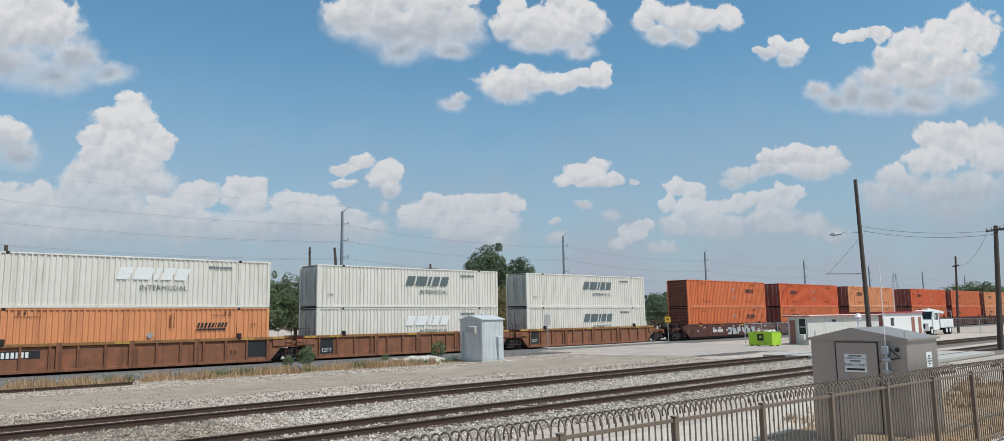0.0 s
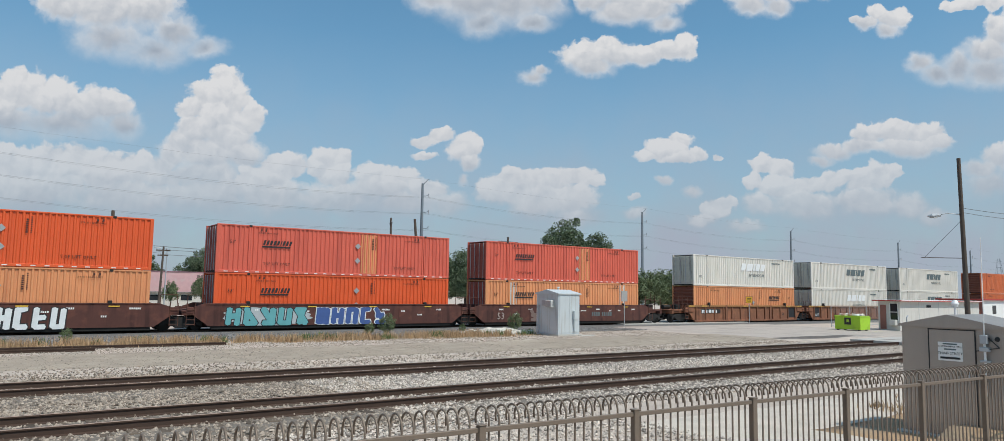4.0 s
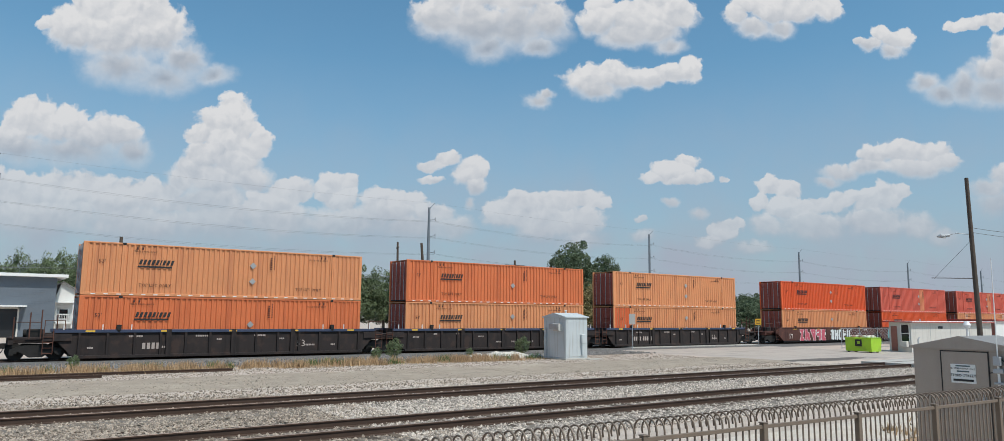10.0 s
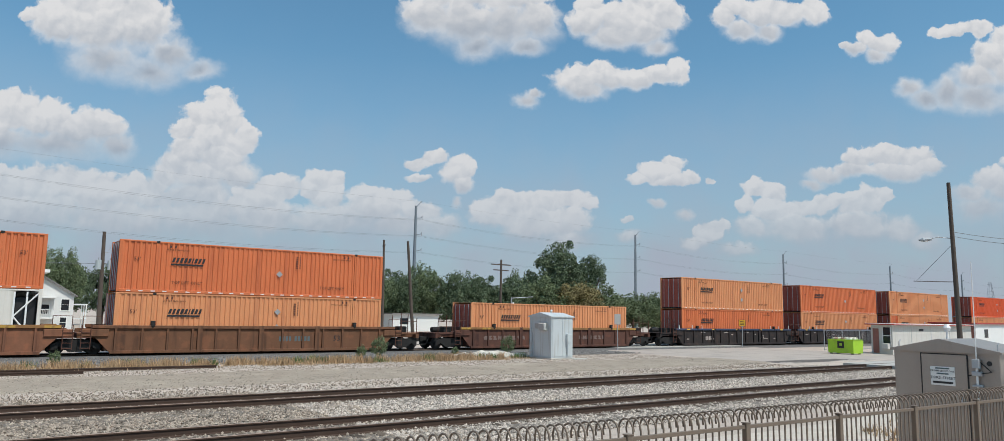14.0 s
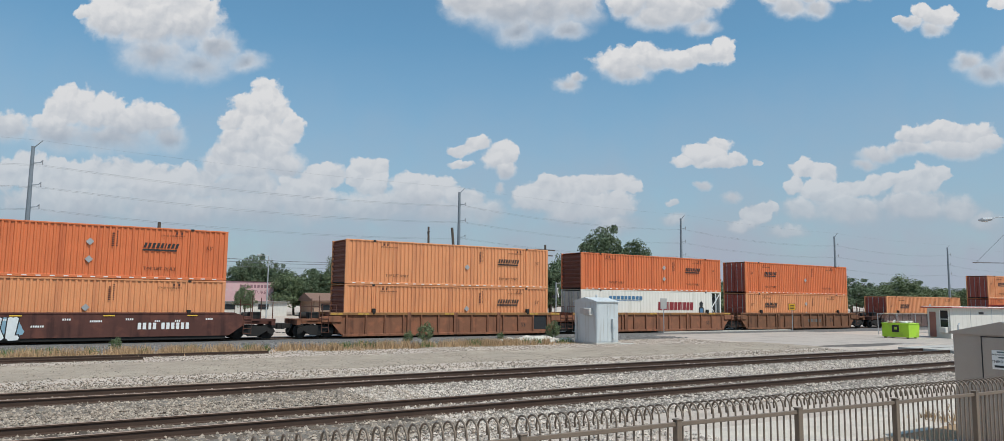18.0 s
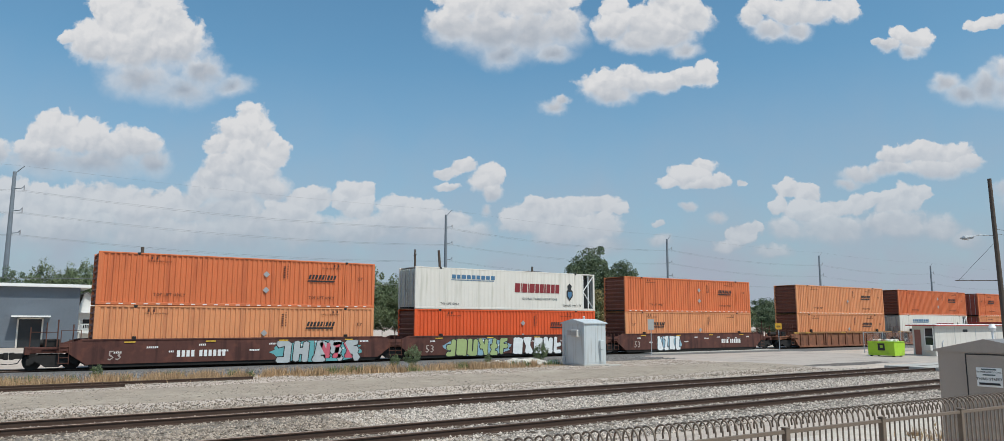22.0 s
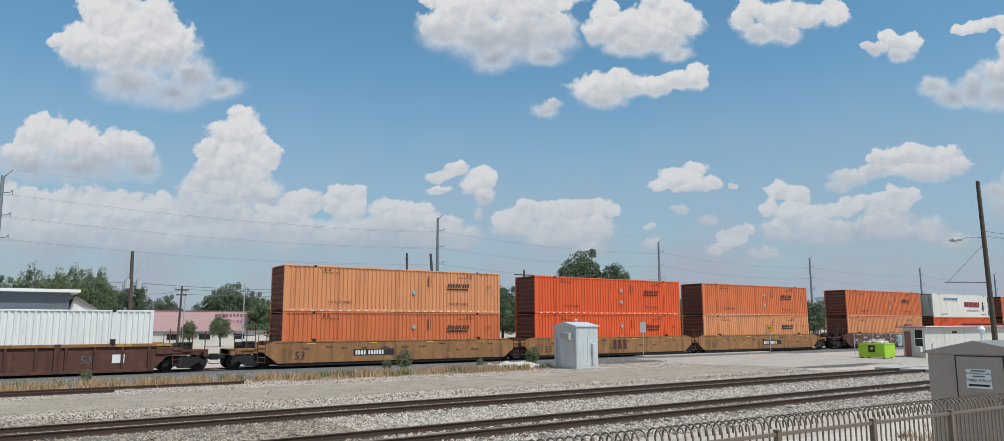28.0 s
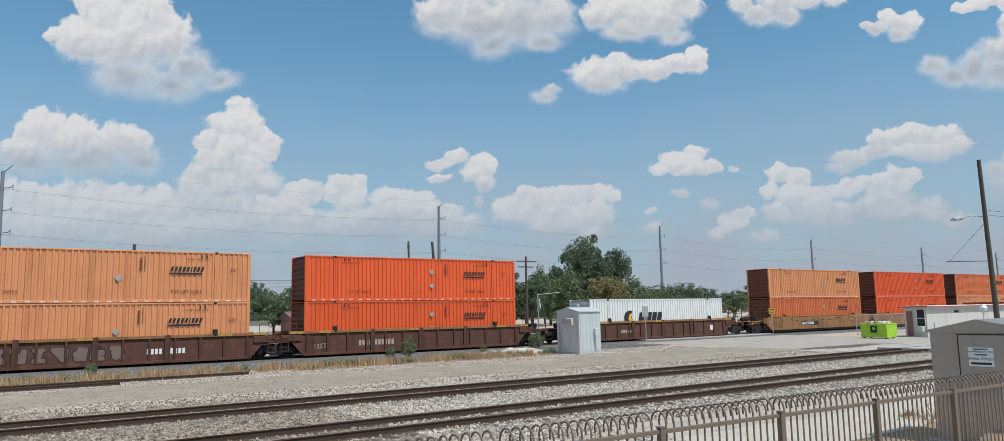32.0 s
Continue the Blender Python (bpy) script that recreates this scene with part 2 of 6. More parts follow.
WT.links.new(hazy.outputs[2], both.inputs[6]), WT.links.new(haze_colour.outputs[2], both.inputs[7])
heaven = wnode("ShaderNodeBackground", Strength=1.0)
WT.links.new(both.outputs[2], heaven.inputs["Color"])
WT.links.new(heaven.outputs[0], WT.nodes.new("ShaderNodeOutputWorld").inputs["Surface"])

sun = new("sun", bpy.data.lights.new("sun", "SUN"))
sun.data.energy, sun.data.angle, sun.data.color = 3.5, radians(0.6), (1.0, 0.95, 0.88)
sun.matrix_world = look(SUN_DIR * 50, (0, 0, 0))
scene.view_settings.exposure = 0.0

# ---------- materials ----------
def material(name, colour, rough=0.7, metal=0.0, vary=0.12, grain=4.0, fine=40.0, bump=0.0, bump_scale=60.0,
             dirt=None, dirt_amount=0.0, dirt_scale=1.5, streak=False, each=0.0, island=0.0, spots=None):
    """Base colour with variation at two scales, dirt or rust in patches or downward streaks, and fine relief."""
    m = bpy.data.materials.new(name)
    m.use_nodes = True
    t = m.node_tree
    bsdf = t.nodes["Principled BSDF"]
    bsdf.inputs["Roughness"].default_value, bsdf.inputs["Metallic"].default_value = rough, metal

    def mul(a, b, op="MULTIPLY"):
        n = t.nodes.new("ShaderNodeMath")
        n.operation = op
        for i, v in enumerate((a, b)):
            if isinstance(v, (int, float)):
                n.inputs[i].default_value = v
            else:
                t.links.new(v, n.inputs[i])
        return n.outputs[0]

    def noise_at(vec, scale, detail=4.0):
        n = t.nodes.new("ShaderNodeTexNoise")
        n.inputs["Scale"].default_value, n.inputs["Detail"].default_value = scale, detail
        t.links.new(vec, n.inputs["Vector"])
        return n.outputs["Fac"]

    where = t.nodes.new("ShaderNodeTexCoord").outputs["Object"]
    n1, n2 = noise_at(where, grain), noise_at(where, fine, 3.0)
    value = mul(mul(mul(n1, 1.3 * vary), mul(n2, 0.7 * vary), "ADD"), 1.0 - vary, "ADD")
    if each:
        info = t.nodes.new("ShaderNodeObjectInfo").outputs["Random"]
        value = mul(value, mul(mul(info, 2 * each), 1.0 - each, "ADD"))
    if island:
        info = t.nodes.new("ShaderNodeNewGeometry").outputs["Random Per Island"]
        value = mul(value, mul(mul(info, 2 * island), 1.0 - island, "ADD"))
    scale = t.nodes.new("ShaderNodeVectorMath")
    scale.operation = "SCALE"
    scale.inputs[0].default_value = colour
    t.links.new(value, scale.inputs["Scale"])
    out = scale.outputs[0]
    if dirt:
        spot = where
        if streak:
            mp = t.nodes.new("ShaderNodeMapping")
            mp.inputs["Scale"].default_value = (3.0, 3.0, 0.25)
            t.links.new(where, mp.inputs["Vector"])
            spot = mp.outputs[0]
        rng = t.nodes.new("ShaderNodeMapRange")
        rng.interpolation_type = "SMOOTHSTEP"
        rng.inputs["From Min"].default_value, rng.inputs["From Max"].default_value = 0.5, 0.72
        rng.inputs["To Max"].default_value = dirt_amount
        t.links.new(noise_at(spot, dirt_scale, 6.0), rng.inputs["Value"])
        mix = t.nodes.new("ShaderNodeMix")
        mix.data_type = "RGBA"
        t.links.new(rng.outputs[0], mix.inputs[0])
        t.links.new(out, mix.inputs[6])
        mix.inputs[7].default_value = (*dirt, 1)
        out = mix.outputs[2]
    if spots:
        tint, amount, scale_ = spots
        rng = t.nodes.new("ShaderNodeMapRange")
        rng.interpolation_type = "SMOOTHSTEP"
        rng.inputs["From Min"].default_value, rng.inputs["From Max"].default_value = 0.5, 0.66
        rng.inputs["To Max"].default_value = amount
        t.links.new(noise_at(where, scale_, 8.0), rng.inputs["Value"])
        mix = t.nodes.new("ShaderNodeMix")
        mix.data_type = "RGBA"
        t.links.new(rng.outputs[0], mix.inputs[0])
        t.links.new(out, mix.inputs[6])
        mix.inputs[7].default_value = (*tint, 1)
        out = mix.outputs[2]
    t.links.new(out, bsdf.inputs["Base Color"])
    if bump:
        b = t.nodes.new("ShaderNodeBump")
        b.inputs["Strength"].default_value, b.inputs["Distance"].default_value = 1.0, bump
        t.links.new(noise_at(where, bump_scale, 5.0), b.inputs["Height"])
        t.links.new(b.outputs[0], bsdf.inputs["Normal"])
    return m


MAT = dict(
    gravel=material("gravel", (.48, .402, .34), .95, vary=.45, grain=1.2, fine=14, bump=.05, bump_scale=16, dirt=(.30, .26, .22), dirt_amount=.6, dirt_scale=.35, spots=((.54, .47, .40), .6, .9)),
    dirt=material("packed_dirt", (.335, .28, .22), .95, vary=.5, grain=1.3, fine=16, bump=.05, bump_scale=12, dirt=(.47, .40, .315), dirt_amount=.85, dirt_scale=.3, spots=((.26, .215, .175), .6, 1.2)),
    # bed coloured dark to stand for the shade in the gaps between stones
    bed_gap_shade=material("ballast_bed_gap_shade", (.17, .145, .12), .95, vary=.5, grain=3, fine=18, bump=.06, bump_scale=12),
    ballast=material("ballast_stone", (.46, .40, .345), .9, vary=.4, grain=3, fine=25, bump=.06, bump_scale=12, island=.45),
    old_ballast=material("old_brown_ballast_stone", (.31, .255, .205), .9, vary=.5, grain=3, fine=25, bump=.06, bump_scale=12, island=.5),
    dark_ballast=material("dark_ballast", (.17, .163, .157), .9, vary=.4, grain=3, fine=25, bump=.06, bump_scale=12, island=.5),
    asphalt=material("worn_asphalt", (.41, .355, .31), .92, vary=.3, grain=.7, fine=30, bump=.012, bump_scale=40, dirt=(.27, .245, .22), dirt_amount=.6, dirt_scale=.5),
    concrete=material("concrete", (.43, .41, .375), .9, vary=.25, grain=1.5, fine=30, bump=.006, dirt=(.3, .28, .25), dirt_amount=.4),
    rail=material("rusty_rail_steel", (.075, .045, .032), .75, .3, vary=.4, grain=3, fine=40, bump=.002),
    rail_head=material("dull_rail_head", (.16, .12, .10), .5, .6, vary=.3),
    tie=material("weathered_timber_tie", (.10, .075, .055), .95, vary=.5, grain=5, bump=.01, each=.3),
    steel=material("galvanised_steel", (.42, .44, .46), .55, .4, vary=.2, grain=2, dirt=(.30, .31, .32), dirt_amount=.5),
    tower=material("weathered_grey_steel_mast", (.20, .23, .26), .7, .2, vary=.2, grain=1),
    wood_pole=material("dark_creosoted_pole", (.085, .065, .052), .9, vary=.4, grain=2, bump=.01, bump_scale=20),
    wire=material("dull_aluminium_wire", (.17, .18, .19), .7, .3),
    fence=material("bronze_painted_fence_steel", (.185, .14, .105), .5, .2, vary=.25, grain=3, bump=.001),
    box=material("brushed_aluminium_sheet", (.36, .32, .285), .4, .5, vary=.2, grain=1.2, bump=.001, dirt=(.28, .25, .23), dirt_amount=.4, streak=True),
    cabinet=material("pale_blue_grey_paint", (.54, .575, .585), .6, .1, vary=.12, grain=1.5, dirt=(.35, .32, .28), dirt_amount=.45, dirt_scale=2, streak=True),
    black=material("black_paint", (.018, .018, .02), .6, vary=.4, grain=4),
    grime=material("black_grime_steel", (.022, .02, .019), .85, .2, vary=.5, grain=3, fine=25),
    white=material("white_paint", (.78, .78, .76), .55, vary=.08, grain=2),
    sign_grey=material("back_of_sign", (.45, .47, .48), .5, .5),
    yellow=material("yellow_sign", (.75, .42, .03), .5),
    lime=material("lime_green_paint", (.36, .60, .03), .5, vary=.15, dirt=(.2, .25, .05), dirt_amount=.4),
    rubbish=material("pale_rubbish", (.6, .55, .5), .8, vary=.5, grain=9),
    red=material("red_trim", (.42, .05, .04), .6),
    redbrown=material("red_brown_wall", (.30, .13, .10), .85, vary=.25),
    window=material("dark_window", (.02, .025, .03), .15),
    pale_wall=material("pale_grey_wall", (.58, .56, .52), .8, vary=.12, dirt=(.4, .37, .33), dirt_amount=.4, streak=True),
    pink=material("faded_pink_painted_block", (.60, .37, .37), .9, vary=.2, grain=1.2, dirt=(.56, .45, .43), dirt_amount=.6),
    pink_letter=material("faded_dark_lettering", (.26, .14, .16), .9),
    siding=material("slate_grey_siding", (.125, .15, .18), .75, vary=.12),
    clapboard=material("white_clapboard", (.72, .72, .70), .75, vary=.08),
    roof=material("grey_shingles", (.22, .21, .20), .9, vary=.3, bump=.01),
    brown_roof=material("brown_roof", (.20, .12, .09), .9, vary=.3),
    leaf=material("green_leaves", (.135, .175, .085), .75, vary=.5, grain=.5, fine=3, island=.5),
    leaf_dark=material("dark_green_leaves", (.105, .145, .078), .75, vary=.5, grain=.5, fine=3, island=.5),
    leaf_olive=material("yellowing_leaves", (.24, .20, .085), .75, vary=.5, grain=.5, fine=3, island=.5),
    bark=material("bark", (.09, .07, .055), .95, vary=.4, bump=.02, bump_scale=20),
    straw=material("dry_grass", (.43, .29, .165), .95, vary=.4, grain=1, island=.35),
    weed=material("green_weeds", (.10, .15, .045), .9, vary=.4, island=.4),
    vent=material('white_plastic_dome', (.8, .8, .8), .4),
    tyre=material('tyre_rubber', (.02, .02, .02), .9),
    glass_dark=material('tinted_windscreen', (.015, .018, .02), .08),
    chrome=material('chrome', (.6, .6, .6), .15, 1.0),
    porcelain=material('grey_insulator', (.3, .3, .31), .4),
    can=material('grey_transformer_paint', (.42, .46, .47), .5, .1),
    porch=material('porch_shade_paint', (.5, .5, .48), .8),
    brick=material('tan_brick', (.34, .22, .16), .9, vary=.3, fine=30),
    rock=material("pale_limestone", (.55, .52, .46), .95, vary=.25, each=.15, bump=.01),
)
# container paints
for key, colour in dict(tan=(.69, .285, .125), orange=(.62, .165, .058), deep=(.66, .13, .04), flame=(.72, .105, .025), pinkred=(.62, .12, .075)).items():
    MAT[key] = material("container_" + key, colour, .5, vary=.14, grain=.8, fine=6, dirt=(colour[0] * .62, colour[1] * .55, colour[2] * .6), dirt_amount=.25 if key == "flame" else .5, dirt_scale=.8, streak=True, each=.06)
MAT["cream"] = material("container_cream", (.70, .66, .595), .5, vary=.10, grain=.8, fine=6, dirt=(.45, .42, .34), dirt_amount=.45, dirt_scale=1.2, streak=True)
MAT["bison_white"] = material("container_white", (.75, .75, .73), .5, vary=.08, dirt=(.5, .5, .46), dirt_amount=.3, streak=True)
MAT["end_dark"] = material("container_door_oxide", (.33, .07, .045), .7, vary=.3, dirt=(.15, .04, .03), dirt_amount=.5, streak=True)
# nose paint darkened: the shade on the end wall is in its colour
MAT["nose"] = material("orange_nose_painted_shade", (.19, .062, .038), .75, vary=.3, grain=1.5, dirt=(.13, .05, .035), dirt_amount=.7, streak=True, each=.1)
MAT["end_cream"] = material("container_door_cream", (.52, .51, .44), .7, vary=.3, dirt=(.1, .09, .08), dirt_amount=.6, streak=True)
# well car paints
for key, colour in dict(well_tan=(.22, .092, .05), well_gold=(.285, .14, .058), well_maroon=(.092, .035, .027), well_rust=(.10, .042, .029), well_black=(.026, .019, .018), well_brown=(.165, .074, .038)).items():
    MAT[key] = material(key, colour, .9, vary=.35, grain=1.2, fine=9, dirt=(colour[0] * .45, colour[1] * .45, colour[2] * .5), dirt_amount=.8, dirt_scale=.9, streak=True, spots=((colour[0] * 1.5 + .03, colour[1] * 1.25 + .015, colour[2] * 1.1 + .01), .45, 1.7))
MAT["well_blue"] = material("faded_blue_sill", (.04, .055, .10), .8, vary=.3)
MAT["sill_yellow"] = material("worn_yellow_sill", (.27, .13, .045), .8, vary=.35, dirt=(.12, .07, .04), dirt_amount=.7)
MAT["stripe"] = material("yellow_reflector_tape", (.75, .45, .05), .5)
MAT["faded_yellow"] = material("worn_yellow_marker", (.46, .26, .05), .7, vary=.3, grain=5, dirt=(.2, .11, .05), dirt_amount=.7, dirt_scale=4)
MAT["ink"] = material("black_lettering", (.02, .02, .022), .6)
MAT["ink_white"] = material("white_lettering", (.75, .75, .74), .6)
MAT["ink_grey"] = material("slate_lettering", (.10, .13, .135), .6)
MAT["ink_red"] = material("dark_red_lettering", (.22, .02, .025), .6)
MAT["ink_blue"] = material("blue_lettering", (.06, .16, .28), .6)
MAT["ink_maroon"] = material("maroon_lettering", (.07, .022, .015), .6)
MAT["ink_dull"] = material("faded_pinkish_lettering", (.40, .33, .30), .8, vary=.3)
MAT["tar"] = material("dark_tar_patch", (.11, .095, .085), .9, vary=.5, grain=2, fine=20, bump=.01, dirt=(.25, .22, .19), dirt_amount=.7)
MAT["plate"] = material("bare_metal_placard", (.42, .42, .42), .5, .5)
MAT["pale_gravel"] = material("pale_washed_gravel", (.66, .585, .50), .95, vary=.35, grain=1.5, fine=18, bump=.04, bump_scale=18, island=.4)
MAT["brown_soil"] = material("brown_soil", (.38, .25, .145), .95, vary=.35, grain=1.2, fine=14, bump=.04, bump_scale=14, dirt=(.34, .29, .22), dirt_amount=.6, dirt_scale=.8)

# ---------- tools ----------
def empty(name, m=None):
    ob = new(name)
    ob.empty_display_size = 0.2
    if m is not None:
        ob.matrix_world = m
    return ob


def box_into(bm, x0, x1, y0, y1, z0, z1):
    v = [bm.verts.new(p) for p in ((x0, y0, z0), (x1, y0, z0), (x1, y1, z0), (x0, y1, z0), (x0, y0, z1), (x1, y0, z1), (x1, y1, z1), (x0, y1, z1))]
    for f in ((3, 2, 1, 0), (4, 5, 6, 7), (0, 1, 5, 4), (1, 2, 6, 5), (2, 3, 7, 6), (3, 0, 4, 7)):
        bm.faces.new([v[i] for i in f])
    return v


def boxes(*specs, bevel=0.0):
    bm = bmesh.new()
    for s in specs:
        box_into(bm, *s)
    if bevel:
        bmesh.ops.bevel(bm, geom=bm.edges[:], offset=bevel, segments=1, affect="EDGES")
    return bm


def tube_into(bm, a, b, r0, r1=None, sides=8):
    a, b = Vector(a), Vector(b)
    r1 = r0 if r1 is None else r1
    q = (b - a).to_track_quat("Z", "Y").to_matrix()
    rings = []
    for p, r in ((a, r0), (b, r1)):
        rings.append([bm.verts.new(p + q @ Vector((r * math.cos(k * 2 * math.pi / sides), r * math.sin(k * 2 * math.pi / sides), 0))) for k in range(sides)])
    for k in range(sides):
        bm.faces.new((rings[0][k], rings[0][(k + 1) % sides], rings[1][(k + 1) % sides], rings[1][k]))
    bm.faces.new(rings[0][::-1]), bm.faces.new(rings[1])


def tubes(*specs, sides=8):
    bm = bmesh.new()
    for s in specs:
        tube_into(bm, *s, sides=sides)
    return bm


def prism(profile, x0, x1):
    """A profile of (y, z), anticlockwise, drawn out along x."""
    bm = bmesh.new()
    a = [bm.verts.new((x0, y, z)) for y, z in profile]
    b = [bm.verts.new((x1, y, z)) for y, z in profile]
    n = len(profile)
    for i in range(n):
        bm.faces.new((a[i], b[i], b[(i + 1) % n], a[(i + 1) % n]))
    bm.faces.new(a), bm.faces.new(b[::-1])
    bmesh.ops.recalc_face_normals(bm, faces=bm.faces)
    return bm


def plate(outline, y0, y1):
    """An outline of (x, z) drawn out along y."""
    bm = bmesh.new()
    a = [bm.verts.new((x, y0, z)) for x, z in outline]
    b = [bm.verts.new((x, y1, z)) for x, z in outline]
    n = len(outline)
    for i in range(n):
        bm.faces.new((a[i], a[(i + 1) % n], b[(i + 1) % n], b[i]))
    bm.faces.new(a[::-1]), bm.faces.new(b)
    bmesh.ops.recalc_face_normals(bm, faces=bm.faces)
    return bm


def mesh_of(name, bm, mat):
    me = bpy.data.meshes.new(name)
    bm.to_mesh(me)
    bm.free()
    me.materials.append(MAT[mat] if isinstance(mat, str) else mat)
    return me


def part(name, bm, mat, parent, label="", m=None):
    """Links a bmesh (or a ready mesh) as one mesh object under a thing or part."""
    me = bm if isinstance(bm, bpy.types.Mesh) else mesh_of(name, bm, mat)
    ob = new(name, me)
    ob.parent = parent
    if m is not None:
        ob.matrix_basis = m
    return tagged(ob, label)


def thing(name, bm, mat, label, category, group="", kind="", m=None):
    ob = new(name, mesh_of(name, bm, mat))
    if m is not None:
        ob.matrix_basis = m
    return tagged(ob, label, category, group, kind)


WORDS = {}


def lettering(body, size, mat, depth=0.004):
    """A mesh of the words, reading along x, upright along z, facing -y."""
    key = (body, size, mat)
    if key not in WORDS:
        cu = bpy.data.curves.new("lettering", "FONT")
        cu.body, cu.size, cu.extrude, cu.align_x, cu.resolution_u = body, size, depth, "CENTER", 1
        ob = bpy.data.objects.new("lettering", cu)
        scene.collection.objects.link(ob)
        me = bpy.data.meshes.new_from_object(ob)
        bpy.data.objects.remove(ob)
        me.transform(pose(0, 0, 0, 90))
        me.materials.clear()
        me.materials.append(MAT[mat])
        WORDS[key] = me
    return WORDS[key]


def from_arrays(name, verts, faces, mat):
    me = bpy.data.meshes.new(name)
    me.from_pydata(verts, [], faces)
    me.materials.append(MAT[mat])
    return me

# ---------- ground, road and tracks ----------
RAIL_TOP = 0.14
TRAIN_Y = 44.95           # near face of the containers
MAIN_Y = TRAIN_Y + 1.29   # middle of the main line
ground = thing("ground", prism([(-400, -.6), (2600, -.6), (2600, 0), (39.6, 0), (26.3, 0), (25.2, -.085), (13.2, -.085), (12.2, 0), (-400, 0)], -2500, 2500), "gravel", "pale grey gravel yard ground with dusty patches", "ground", kind="structure")
rng = np.random.default_rng(5)


def strip(name, x0, x1, y0, y1, z, mat, label, category, nx=40, ny=6, wobble=.35, rough=.02):
    """A low uneven patch with a ragged outline, sunk at its rim."""
    bm = bmesh.new()
    grid = []
    for i in range(nx + 1):
        col = []
        for j in range(ny + 1):
            x, y = x0 + (x1 - x0) * i / nx, y0 + (y1 - y0) * j / ny
            rim = i in (0, nx) or j in (0, ny)
            x += wobble * (noise.noise((x * .31, y * .7, z * 9 + 3)) if rim else 0)
            y += wobble * (noise.noise((x * .23, y * .9, z * 7)) * 2 if rim else 0)
            h = -.03 if rim else z + rough * noise.noise((x * .5, y * .5, 2))
            col.append(bm.verts.new((x, y, h)))
        grid.append(col)
    for i in range(nx):
        for j in range(ny):
            f = bm.faces.new((grid[i][j], grid[i + 1][j], grid[i + 1][j + 1], grid[i][j + 1]))
            f.smooth = True
    return thing(name, bm, mat, label, category, kind="structure")


strip("dirt_lane", -30, 43, 26.5, 33.2, .022, "dirt", "dusty beige wheel-worn dirt lane beside the tracks", "dirt", 90, 8, .9)
strip("road", 40.5, 62, 26.2, 43.2, .03, "asphalt", "worn grey asphalt road up to the crossing", "road", 20, 20, .5)
strip("road_far", 40.5, 60, 49.8, 62, .03, "asphalt", "worn grey asphalt road beyond the main line", "road", 20, 10, .4)
strip("road_near", 42.5, 60, 7.5, 13.2, .03, "asphalt", "worn grey asphalt road by the fence", "road", 20, 6, .4)
strip("tar_patch", 40.6, 50, 26.6, 28.2, .05, "tar", "dark tar patch in the road beside the crossing", "road patch", 14, 4, .5)
strip("pale_gravel_patch", 10.8, 26, 5.6, 11.0, .02, "pale_gravel", "bright washed gravel behind the fence", "gravel", 30, 14, .6)
strip("soil_patch", 13.4, 36, 5.0, 8.8, .035, "brown_soil", "brown bare soil along the fence", "soil", 40, 8, .7)
strip("soil_heap", 14.4, 25, 4.75, 6.6, .27, "brown_soil", "low heap of brown soil along the fence and the shed", "soil", 40, 6, .3, .12)
strip("street", -260, 330, 62, 69, .03, "asphalt", "grey asphalt street behind the railway", "road", 60, 4, .3)
BANK = [(-2.75, -.12), (2.75, -.12), (1.75, -.045), (-1.75, -.045)]


def track(name, y, x0, x1, mat, label, gap=None, bank=BANK):
    """Ballast bank, two rails with a bright running head, and timber ties."""
    t = empty(name, pose(0, y, 0))
    tagged(t, label, "railway track", kind="structure")
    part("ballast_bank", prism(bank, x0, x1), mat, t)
    for side in (-.755, .755):
        foot = [(side - .08, -.045), (side + .08, -.045), (side + .08, -.03), (side + .012, -.01), (side + .012, .09), (side + .036, .105), (side + .036, .132), (side - .036, .132), (side - .036, .105), (side - .012, .09), (side - .012, -.01), (side - .08, -.03)]
        r = part("rail", prism(foot, x0, x1), "rail", t)
        part("running_head", prism([(side - .03, .1325), (side + .03, .1325), (side + .024, RAIL_TOP), (side - .024, RAIL_TOP)], x0, x1), "rail_head", r)
    return t


near_tracks = [track("track_1", 16.22, -40, 320, "bed_gap_shade", "rusty rails on pale ballast near the fence"),
               track("track_2", 22.01, -40, 320, "bed_gap_shade", "rusty rails on pale ballast beside the dirt lane")]
main_line = track("track_3", MAIN_Y, -140, 520, "dark_ballast", "main line rails on dark grey ballast under the train",
                  bank=[(-6.8, -.05), (5.6, -.05), (2.2, .06), (-2.6, .06)])
tie_mesh = mesh_of("tie", boxes((-.11, .11, -1.3, 1.3, -.18, -.028), bevel=.012), "tie")
for t, lo, n in ((near_tracks[0], 0.0, 84), (near_tracks[1], -6.0, 96)):
    for k in range(n):
        x = lo + k * .52 + random.uniform(-.03, .03)
        if 43.3 < x < 54:
            continue
        part("tie", tie_mesh, "", t, m=pose(x, random.uniform(-.05, .05), random.uniform(-.02, .004), 0, 0, random.uniform(-1.5, 1.5)))
# level crossing panels
crossing = empty("crossing", pose(0, 0, 0))
tagged(crossing, "pale concrete level crossing panels between the rails", "crossing", kind="structure")
for y in (16.22, 22.01, MAIN_Y):
    x = 43.6 if y < 40 else 44.5
    for k in range(3 if y < 40 else 5):
        for a, b in ((-2.1, -.82), (-.66, .66), (.82, 2.1)):
            part("crossing_panel", boxes((x + k * 3.4, x + k * 3.4 + 3.36, y + a, y + b, -.06, .13 + random.uniform(-.006, .006)), bevel=.012), "concrete", crossing)
